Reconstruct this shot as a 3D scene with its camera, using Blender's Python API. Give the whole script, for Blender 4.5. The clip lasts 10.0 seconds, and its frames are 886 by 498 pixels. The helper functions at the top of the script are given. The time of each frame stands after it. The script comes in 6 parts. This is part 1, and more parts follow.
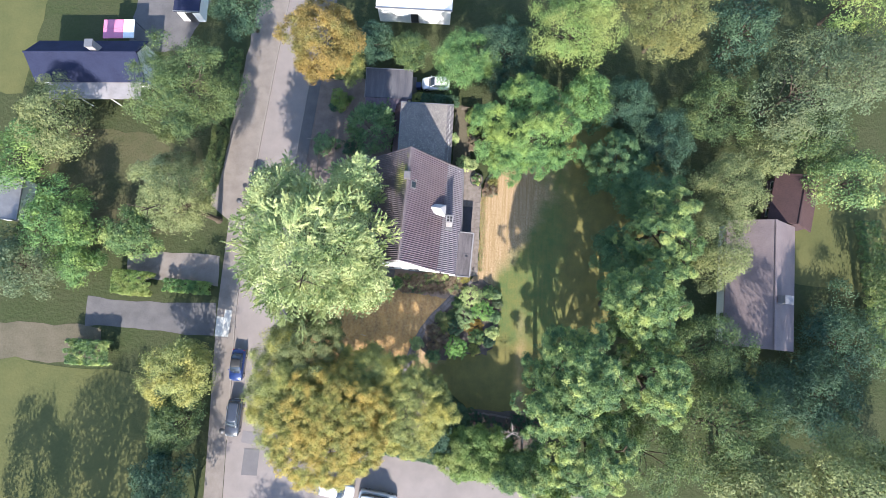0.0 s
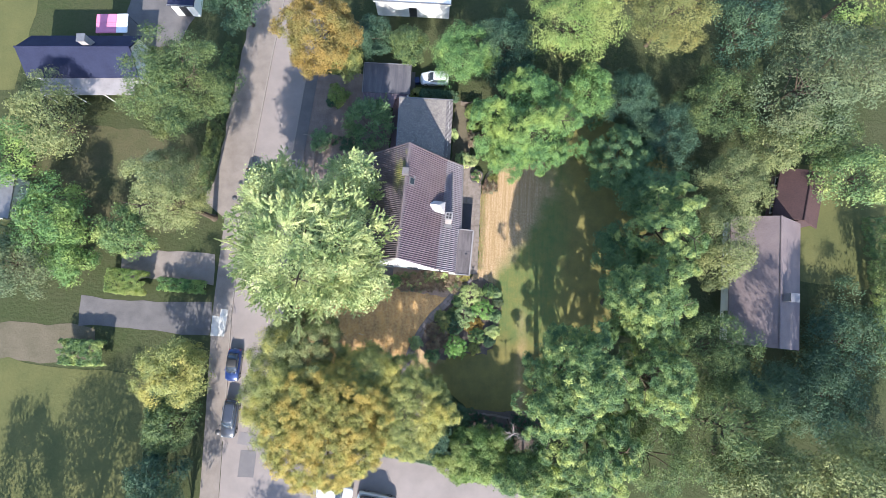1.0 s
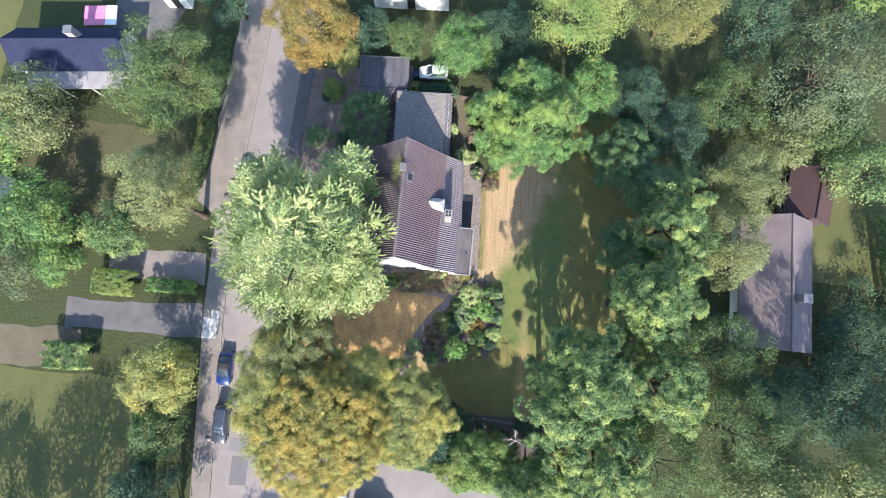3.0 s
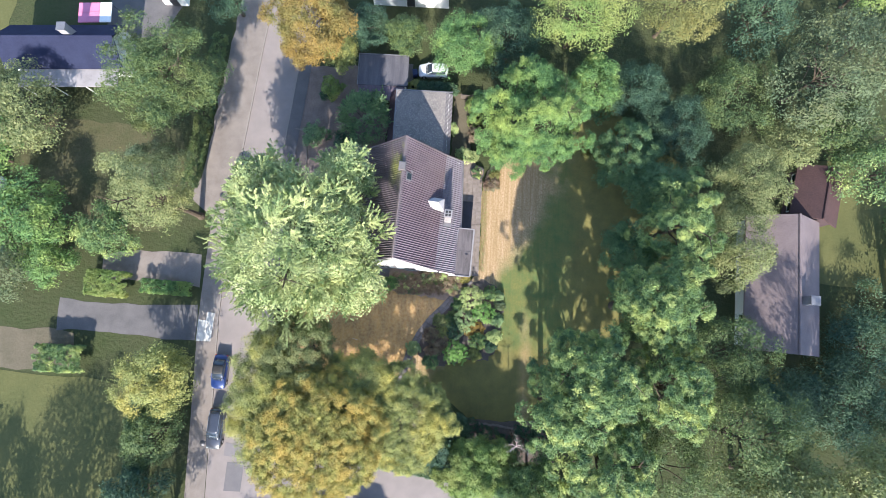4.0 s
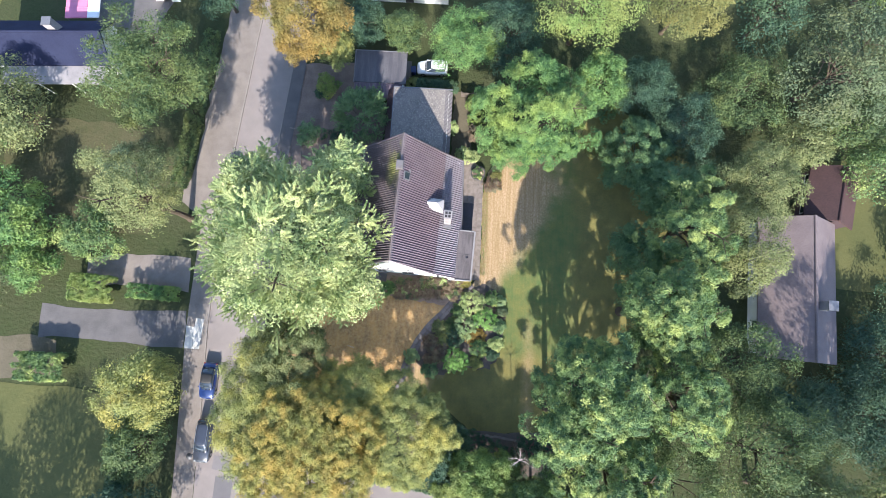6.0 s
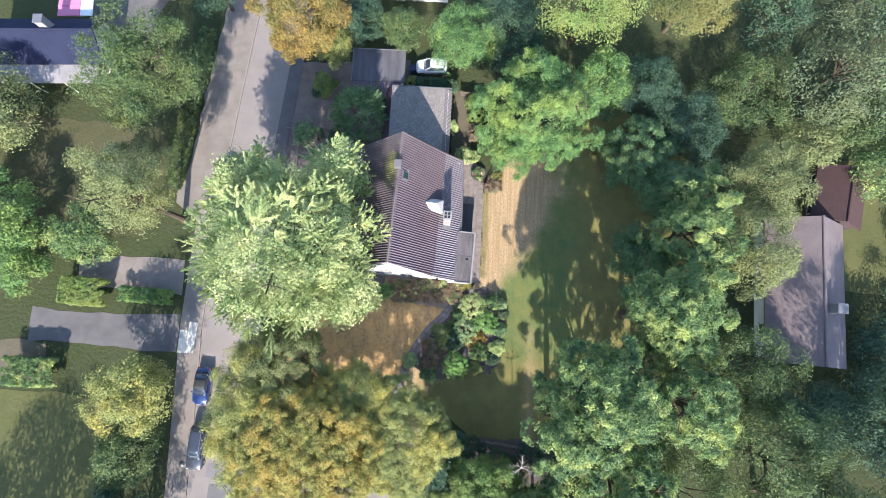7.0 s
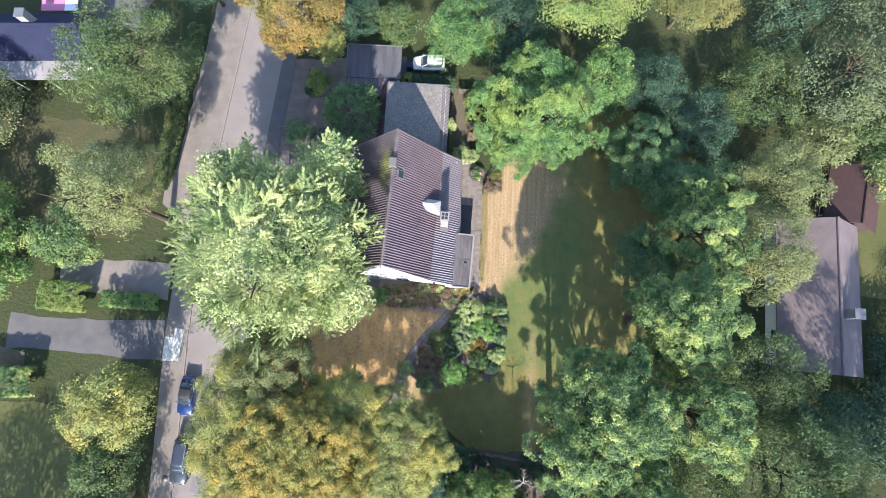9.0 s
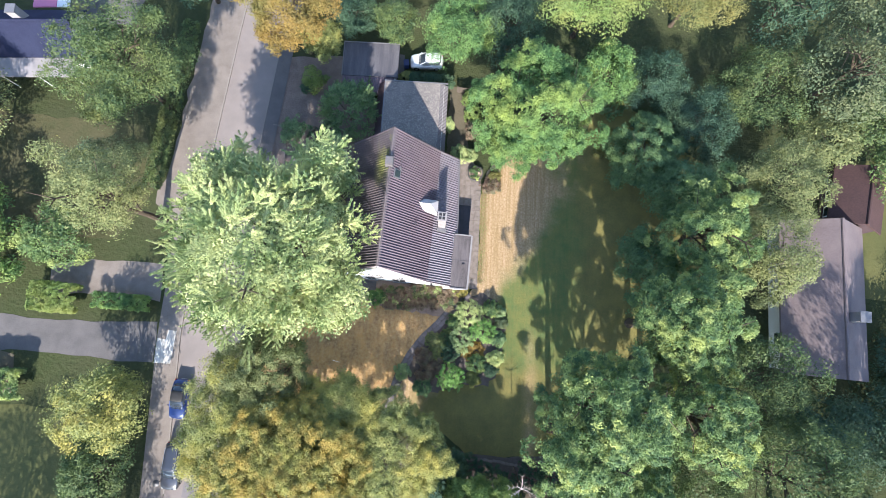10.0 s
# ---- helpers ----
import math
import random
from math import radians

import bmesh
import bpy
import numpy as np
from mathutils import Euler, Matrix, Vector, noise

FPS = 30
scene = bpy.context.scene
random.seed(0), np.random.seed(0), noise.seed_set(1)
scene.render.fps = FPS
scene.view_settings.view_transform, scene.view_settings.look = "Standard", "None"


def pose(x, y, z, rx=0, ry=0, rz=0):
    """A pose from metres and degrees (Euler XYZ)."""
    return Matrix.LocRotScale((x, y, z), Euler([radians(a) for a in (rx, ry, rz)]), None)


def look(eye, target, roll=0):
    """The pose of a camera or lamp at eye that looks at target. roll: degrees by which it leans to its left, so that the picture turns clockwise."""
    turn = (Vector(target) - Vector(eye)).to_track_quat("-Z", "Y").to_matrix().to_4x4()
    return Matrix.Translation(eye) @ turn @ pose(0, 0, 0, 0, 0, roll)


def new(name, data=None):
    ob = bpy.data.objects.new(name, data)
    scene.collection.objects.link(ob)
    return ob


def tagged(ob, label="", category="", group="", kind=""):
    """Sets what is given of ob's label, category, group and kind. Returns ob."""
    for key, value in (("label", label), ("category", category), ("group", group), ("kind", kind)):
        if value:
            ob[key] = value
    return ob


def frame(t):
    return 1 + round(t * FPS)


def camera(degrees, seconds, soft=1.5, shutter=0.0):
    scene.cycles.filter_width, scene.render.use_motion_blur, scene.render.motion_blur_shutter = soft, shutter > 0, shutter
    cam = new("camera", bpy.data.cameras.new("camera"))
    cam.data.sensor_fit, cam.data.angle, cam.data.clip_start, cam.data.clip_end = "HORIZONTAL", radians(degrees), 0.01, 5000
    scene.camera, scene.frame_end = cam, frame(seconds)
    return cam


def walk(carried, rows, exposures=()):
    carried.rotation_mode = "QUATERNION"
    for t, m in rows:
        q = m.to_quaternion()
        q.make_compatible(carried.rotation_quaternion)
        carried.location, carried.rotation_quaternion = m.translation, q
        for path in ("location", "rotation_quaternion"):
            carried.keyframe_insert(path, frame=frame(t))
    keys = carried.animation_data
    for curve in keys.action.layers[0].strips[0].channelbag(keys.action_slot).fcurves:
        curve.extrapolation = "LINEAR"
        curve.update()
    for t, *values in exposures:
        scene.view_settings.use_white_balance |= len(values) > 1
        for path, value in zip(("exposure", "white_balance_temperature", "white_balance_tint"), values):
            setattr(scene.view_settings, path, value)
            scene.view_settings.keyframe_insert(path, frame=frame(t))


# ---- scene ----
cam = camera(82.9, 10.0, soft=0.3)
PATH = [
    (0, 0.061, -0.448, 64.299, 7.425, -0.519, 2.932),
    (0.5, 0.123, -0.429, 63.756, 7.326, -0.500, 2.849),
    (1, 0.174, -0.423, 63.221, 7.277, -0.487, 2.802),
    (1.5, 0.216, -0.428, 62.688, 7.275, -0.481, 2.782),
    (2, 0.249, -0.442, 62.152, 7.317, -0.479, 2.782),
    (2.5, 0.275, -0.465, 61.607, 7.398, -0.479, 2.793),
    (4, 0.327, -0.562, 59.895, 7.833, -0.491, 2.844),
    (4.5, 0.340, -0.600, 59.295, 8.026, -0.496, 2.853),
    (5, 0.354, -0.637, 58.680, 8.236, -0.500, 2.855),
    (5.5, 0.370, -0.672, 58.054, 8.458, -0.505, 2.849),
    (7, 0.451, -0.752, 56.149, 9.140, -0.517, 2.793),
    (7.5, 0.495, -0.764, 55.524, 9.354, -0.523, 2.772),
    (8, 0.552, -0.767, 54.916, 9.554, -0.530, 2.757),
    (8.5, 0.623, -0.759, 54.336, 9.732, -0.541, 2.754),
    (9, 0.711, -0.739, 53.793, 9.882, -0.555, 2.771),
    (9.5, 0.818, -0.704, 53.299, 10.000, -0.574, 2.815),
    (10, 0.946, -0.655, 52.867, 10.077, -0.600, 2.897),
]
walk(cam, [(t, pose(x, y, z, rx, ry, rz)) for t, x, y, z, rx, ry, rz in PATH])

# ---- light ----
SUN_ELEVATION, SUN_AZIMUTH = 33.0, 178.5   # degrees; azimuth clockwise from the picture's north (+y)


def build_light():
    world = bpy.data.worlds.new("sky")
    scene.world = world
    world.use_nodes = True
    nt = world.node_tree
    sky = nt.nodes.new("ShaderNodeTexSky")
    sky.sky_type, sky.sun_disc = "NISHITA", False
    sky.sun_elevation = radians(SUN_ELEVATION)
    sky.sun_rotation = radians(SUN_AZIMUTH)
    sky.dust_density, sky.air_density, sky.ozone_density = 0.5, 1.0, 2.2
    nt.links.new(sky.outputs[0], nt.nodes["Background"].inputs[0])
    nt.nodes["Background"].inputs[1].default_value = 0.15
    lamp = bpy.data.lights.new("sun", "SUN")
    lamp.energy, lamp.angle, lamp.color = 3.75, radians(0.55), (1.0, 0.95, 0.885)
    ob = new("sun", lamp)
    a, e = radians(SUN_AZIMUTH), radians(SUN_ELEVATION)
    way = Vector((math.sin(a) * math.cos(e), math.cos(a) * math.cos(e), math.sin(e)))
    ob.matrix_world = look(way * 90 + Vector((0, 0, 0)), (0, 0, 0))


build_light()
scene.view_settings.exposure = 1.62


# ---- materials ----
def mat_start(name, rough=0.8, spec=0.3, metal=0.0):
    m = bpy.data.materials.new(name)
    m.use_nodes = True
    nt = m.node_tree
    b = nt.nodes["Principled BSDF"]
    b.inputs["Roughness"].default_value = rough
    b.inputs["Specular IOR Level"].default_value = spec
    b.inputs["Metallic"].default_value = metal
    return m, nt, b


def mix_rgb(nt, fac, a, b, mode="MIX"):
    n = nt.nodes.new("ShaderNodeMix")
    n.data_type, n.blend_type = "RGBA", mode
    for i, v in ((0, fac), (6, a), (7, b)):
        if isinstance(v, (int, float)):
            n.inputs[i].default_value = v
        elif isinstance(v, tuple):
            n.inputs[i].default_value = (*v, 1)
        else:
            nt.links.new(v, n.inputs[i])
    return n.outputs[2]


def noise_fac(nt, scale, lo=0.35, hi=0.65, detail=4.0, coord="Object", stretch=None, rough=0.6):
    tc = nt.nodes.new("ShaderNodeTexCoord")
    n = nt.nodes.new("ShaderNodeTexNoise")
    n.inputs["Scale"].default_value, n.inputs["Detail"].default_value = scale, detail
    n.inputs["Roughness"].default_value = rough
    src = tc.outputs[coord]
    if stretch:
        mp = nt.nodes.new("ShaderNodeMapping")
        mp.inputs["Scale"].default_value = stretch
        nt.links.new(src, mp.inputs[0])
        src = mp.outputs[0]
    nt.links.new(src, n.inputs["Vector"])
    r = nt.nodes.new("ShaderNodeMapRange")
    r.inputs[1].default_value, r.inputs[2].default_value = lo, hi
    nt.links.new(n.outputs["Fac"], r.inputs[0])
    return r.outputs[0]


def add_bump(nt, b, fac, strength, dist):
    bp = nt.nodes.new("ShaderNodeBump")
    bp.inputs["Strength"].default_value, bp.inputs["Distance"].default_value = strength, dist
    nt.links.new(fac, bp.inputs["Height"])
    nt.links.new(bp.outputs[0], b.inputs["Normal"])


def surface(name, base, second, big, third=None, fine=12.0, rough=0.85, spec=0.25, bump=0.3, dist=0.02, metal=0.0, lo=0.35, hi=0.65, stretch=None, finemix=0.35, flo=0.3, fhi=0.7):
    """Two-scale procedural surface: broad stains of a second colour and a fine grain of a third."""
    m, nt, b = mat_start(name, rough, spec, metal)
    col = mix_rgb(nt, noise_fac(nt, big, lo, hi, stretch=stretch), base, second)
    f = noise_fac(nt, fine, flo, fhi)
    t = third or tuple(c * 0.6 for c in base)
    s = nt.nodes.new("ShaderNodeMath")
    s.operation = "MULTIPLY"
    s.inputs[1].default_value = finemix
    nt.links.new(f, s.inputs[0])
    col = mix_rgb(nt, s.outputs[0], col, t)
    nt.links.new(col, b.inputs["Base Color"])
    add_bump(nt, b, f, bump, dist)
    return m


def moss_sunlit_sheet():
    """Fibre-cement sheet in a shaded tone; the yellow-green band just below the ridge paints moss and sunlit strip
    together.
    """
    m = surface("mossy_sunlit_sheet", (0.125, 0.105, 0.118), (0.10, 0.085, 0.095), 0.35, (0.16, 0.135, 0.145), 5.0, rough=0.9, spec=0.2)
    nt = m.node_tree
    b = nt.nodes["Principled BSDF"]
    src = b.inputs["Base Color"].links[0].from_socket
    tc = nt.nodes.new("ShaderNodeTexCoord")
    sep = nt.nodes.new("ShaderNodeSeparateXYZ")
    nt.links.new(tc.outputs["Object"], sep.inputs[0])
    # mask keeps the bright moss colour to the part the sun reaches
    band = nt.nodes.new("ShaderNodeMapRange")
    band.inputs[1].default_value, band.inputs[2].default_value = -1.7, -0.9
    nt.links.new(sep.outputs["X"], band.inputs[0])
    north = nt.nodes.new("ShaderNodeMapRange")
    north.inputs[1].default_value, north.inputs[2].default_value = 0.0, 3.2
    nt.links.new(sep.outputs["Y"], north.inputs[0])
    both = nt.nodes.new("ShaderNodeMath")
    both.operation = "MULTIPLY"
    nt.links.new(band.outputs[0], both.inputs[0])
    nt.links.new(north.outputs[0], both.inputs[1])
    k = nt.nodes.new("ShaderNodeMath")
    k.operation = "MULTIPLY"
    nt.links.new(both.outputs[0], k.inputs[0])
    nt.links.new(noise_fac(nt, 0.5, 0.40, 0.60, 5.0), k.inputs[1])
    nt.links.new(mix_rgb(nt, k.outputs[0], src, (0.25, 0.255, 0.08)), b.inputs["Base Color"])
    return m


def leaf_mat(name, dark, light, tint, through_light=0.3, patch=0.25, patch_lo=0.42, patch_hi=0.62):
    """Leaves: each leaf its own tone between dark and light, whole boughs turning towards tint."""
    m, nt, b = mat_start(name, 0.58, 0.28)
    g = nt.nodes.new("ShaderNodeNewGeometry")
    half = nt.nodes.new("ShaderNodeMath")
    half.operation = "MULTIPLY"
    half.inputs[1].default_value = 0.15
    nt.links.new(g.outputs["Random Per Island"], half.inputs[0])
    tone = nt.nodes.new("ShaderNodeMath")
    tone.operation = "MULTIPLY_ADD"
    nt.links.new(noise_fac(nt, 1.5, 0.39, 0.61, 3.0), tone.inputs[0])
    tone.inputs[1].default_value = 0.79
    nt.links.new(half.outputs[0], tone.inputs[2])
    col = mix_rgb(nt, tone.outputs[0], dark, light)
    col = mix_rgb(nt, noise_fac(nt, patch, patch_lo, patch_hi, 3.0), col, mix_rgb(nt, tone.outputs[0], tuple(c * 0.75 for c in tint), tint))
    nt.links.new(col, b.inputs["Base Color"])
    tr = nt.nodes.new("ShaderNodeBsdfTranslucent")
    nt.links.new(mix_rgb(nt, 1.0, col, (1.05, 1.2, 0.68), "MULTIPLY"), tr.inputs[0])
    ms = nt.nodes.new("ShaderNodeMixShader")
    ms.inputs[0].default_value = through_light
    out = nt.nodes["Material Output"]
    nt.links.new(b.outputs[0], ms.inputs[1])
    nt.links.new(tr.outputs[0], ms.inputs[2])
    nt.links.new(ms.outputs[0], out.inputs[0])
    return m


def paint(name, rgb, rough=0.4, spec=0.5, metal=0.0, dirt=0.12):
    return surface(name, rgb, tuple(c * (1 - dirt) for c in rgb), 0.8, tuple(c * (1 - dirt) for c in rgb), 6.0, rough, spec, 0.03, 0.004, metal)


ASPHALT = surface("asphalt", (0.235, 0.20, 0.187), (0.185, 0.158, 0.148), 0.35, (0.285, 0.245, 0.23), 30.0, 0.85, 0.3, 0.25, 0.01)
ASPHALT_NEW = surface("asphalt_repair", (0.135, 0.125, 0.13), (0.155, 0.142, 0.145), 0.9, (0.10, 0.095, 0.098), 30.0, 0.9, 0.25, 0.3, 0.01)
ASPHALT_OLD = surface("asphalt_repair_old", (0.185, 0.168, 0.17), (0.165, 0.15, 0.152), 0.9, (0.215, 0.195, 0.195), 30.0, 0.9)
PAVING = surface("pavement_slabs", (0.215, 0.183, 0.162), (0.155, 0.13, 0.115), 0.6, (0.27, 0.235, 0.21), 9.0, 0.9, 0.2, 0.3, 0.02)
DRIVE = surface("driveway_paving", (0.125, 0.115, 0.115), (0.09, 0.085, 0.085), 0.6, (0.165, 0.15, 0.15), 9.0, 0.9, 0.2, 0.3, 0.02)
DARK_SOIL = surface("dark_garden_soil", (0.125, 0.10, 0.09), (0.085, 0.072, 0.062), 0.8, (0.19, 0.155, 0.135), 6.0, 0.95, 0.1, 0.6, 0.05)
FRONT_SOIL = surface("front_garden_soil", (0.20, 0.155, 0.135), (0.135, 0.105, 0.092), 0.8, (0.27, 0.215, 0.185), 6.0, 0.95, 0.1, 0.6, 0.05)
KERB = surface("kerb_stone", (0.245, 0.215, 0.195), (0.19, 0.165, 0.15), 1.2, (0.29, 0.26, 0.24), 14.0, 0.85, 0.25, 0.2, 0.01)
CONCRETE = surface("pale_concrete", (0.5, 0.48, 0.45), (0.36, 0.34, 0.32), 0.9, (0.58, 0.56, 0.52), 9.0, 0.9, 0.2, 0.3, 0.02)
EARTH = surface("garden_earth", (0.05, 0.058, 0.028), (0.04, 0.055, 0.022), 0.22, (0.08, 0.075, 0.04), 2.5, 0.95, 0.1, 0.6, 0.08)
BROWN_EARTH = surface("bare_brown_soil", (0.31, 0.22, 0.17), (0.21, 0.15, 0.115), 0.7, (0.43, 0.32, 0.245), 6.0, 0.95, 0.1, 0.6, 0.05)
DRY_BEIGE = surface("dry_beige_ground", (0.125, 0.105, 0.075), (0.09, 0.08, 0.054), 0.4, (0.16, 0.138, 0.10), 4.0, 0.95, 0.1, 0.4, 0.04)
DRY_LAWN = surface("dry_brown_lawn", (0.45, 0.26, 0.10), (0.225, 0.138, 0.068), 0.7, (0.52, 0.36, 0.19), 3.2, 0.95, 0.1, 0.7, 0.05, finemix=0.6, stretch=(1.6, 0.7, 1))
GRASS_BACK = surface("neighbour_lawn", (0.105, 0.105, 0.042), (0.07, 0.08, 0.032), 0.16, (0.125, 0.12, 0.055), 3.0, 0.95, 0.1, 0.4, 0.04)
ROUGH_GRASS = surface("rough_olive_grass", (0.085, 0.078, 0.042), (0.055, 0.062, 0.028), 0.25, (0.11, 0.095, 0.055), 3.0, 0.95, 0.1, 0.5, 0.05)
RENDER_WHITE = surface("white_render", (0.82, 0.81, 0.79), (0.74, 0.73, 0.70), 0.5, (0.70, 0.69, 0.66), 8.0, 0.9, 0.2, 0.15, 0.01, finemix=0.2)
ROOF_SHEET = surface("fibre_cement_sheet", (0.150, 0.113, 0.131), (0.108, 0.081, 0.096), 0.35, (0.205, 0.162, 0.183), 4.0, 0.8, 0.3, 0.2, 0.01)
ROOF_SHEET_PALE = surface("weathered_pale_sheet", (0.195, 0.172, 0.196), (0.148, 0.13, 0.149), 0.5, (0.26, 0.234, 0.26), 5.0, 0.8, 0.3, 0.2, 0.01)
ROOF_MOSS_SUNLIT = moss_sunlit_sheet()
ROOF_SHEET_GREY = surface("grey_sheet", (0.165, 0.152, 0.16), (0.125, 0.115, 0.12), 0.5, (0.21, 0.195, 0.20), 5.0, 0.8, 0.3, 0.2, 0.01)
ROOF_BROWN = surface("brown_sheet", (0.075, 0.05, 0.055), (0.055, 0.038, 0.042), 0.7, (0.105, 0.072, 0.078), 6.0, 0.85, 0.2, 0.2, 0.01)
GRAVEL = surface("gravel_felt_roof", (0.205, 0.182, 0.17), (0.14, 0.125, 0.12), 0.6, (0.56, 0.505, 0.455), 12.5, 0.95, 0.15, 0.9, 0.03, finemix=0.85, flo=0.50, fhi=0.66)
BITUMEN = surface("bitumen_roof", (0.075, 0.072, 0.085), (0.13, 0.123, 0.133), 0.5, (0.06, 0.058, 0.065), 6.0, 0.85, 0.3, 0.3, 0.01, stretch=(2.5, 0.3, 1))
FELT = surface("grey_felt_roof", (0.12, 0.104, 0.108), (0.06, 0.053, 0.056), 0.9, (0.17, 0.15, 0.15), 9.0, 0.9, 0.2, 0.3, 0.01, lo=0.4, hi=0.62, stretch=(3.2, 0.45, 1), finemix=0.5)
DARK_PAVING = surface("dark_smooth_paving", (0.07, 0.064, 0.073), (0.052, 0.048, 0.054), 1.0, (0.10, 0.094, 0.10), 7.0, 0.8, 0.3, 0.2, 0.01)
ZINC = surface("zinc", (0.20, 0.195, 0.205), (0.15, 0.147, 0.155), 1.5, (0.25, 0.245, 0.255), 8.0, 0.5, 0.5, 0.1, 0.005, 0.35)
STONE = surface("path_flags", (0.22, 0.19, 0.165), (0.15, 0.125, 0.11), 1.1, (0.31, 0.28, 0.25), 8.0, 0.9, 0.2, 0.4, 0.015)
BARK = surface("bark", (0.10, 0.075, 0.055), (0.06, 0.048, 0.036), 1.5, (0.15, 0.12, 0.09), 9.0, 0.95, 0.1, 0.8, 0.03)
DEAD_WOOD = surface("bleached_wood", (0.52, 0.47, 0.42), (0.40, 0.36, 0.31), 2.0, (0.6, 0.55, 0.5), 12.0, 0.85, 0.2, 0.4, 0.01)
BLACK = paint("black_plastic", (0.02, 0.02, 0.022), 0.6)
DARK_METAL = paint("dark_grey_metal", (0.06, 0.06, 0.065), 0.5, 0.5, 0.3)
RIM = paint("roof_rim_metal", (0.25, 0.235, 0.24), 0.6)
DORMER_WHITE = paint("dormer_white", (0.52, 0.49, 0.50), 0.6)
WHITE_PAINT = paint("white_paint", (0.8, 0.8, 0.79), 0.5)
CHIMNEY_STONE = surface("pale_chimney_render", (0.30, 0.275, 0.275), (0.23, 0.21, 0.21), 1.0, (0.36, 0.335, 0.335), 8.0, 0.9, 0.2, 0.2, 0.01)
RUBBER = paint("tyre_rubber", (0.018, 0.018, 0.018), 0.85, 0.2)
RED_LAMP = paint("red_lens", (0.28, 0.012, 0.012), 0.25)
CLEAR_LAMP = paint("clear_lens", (0.7, 0.72, 0.74), 0.1)
ALLOY = paint("alloy", (0.5, 0.5, 0.52), 0.3, 0.5, 0.9)


def glass_mat(name, rgb):
    m, nt, b = mat_start(name, 0.04, 0.8)
    b.inputs["Base Color"].default_value = (*rgb, 1)
    b.inputs["Coat Weight"].default_value = 0.6
    return m


DARK_GLASS = glass_mat("window_glass", (0.03, 0.04, 0.055))
# upper panes: the sky's reflection is put into a paler glass colour
SKY_GLASS = glass_mat("sky_toned_window_glass", (0.11, 0.12, 0.12))
DARK_PANE = surface("dark_unlit_glass", (0.02, 0.024, 0.03), (0.015, 0.018, 0.024), 0.8, (0.03, 0.034, 0.04), 5.0, 0.35, 0.25, 0.0, 0.0)


def car_paint(name, rgb, metal=0.4):
    m, nt, b = mat_start(name, 0.28, 0.5, metal)
    b.inputs["Coat Weight"].default_value, b.inputs["Coat Roughness"].default_value = 0.9, 0.05
    nt.links.new(mix_rgb(nt, noise_fac(nt, 2.0), rgb, tuple(c * 0.88 for c in rgb)), b.inputs["Base Color"])
    return m


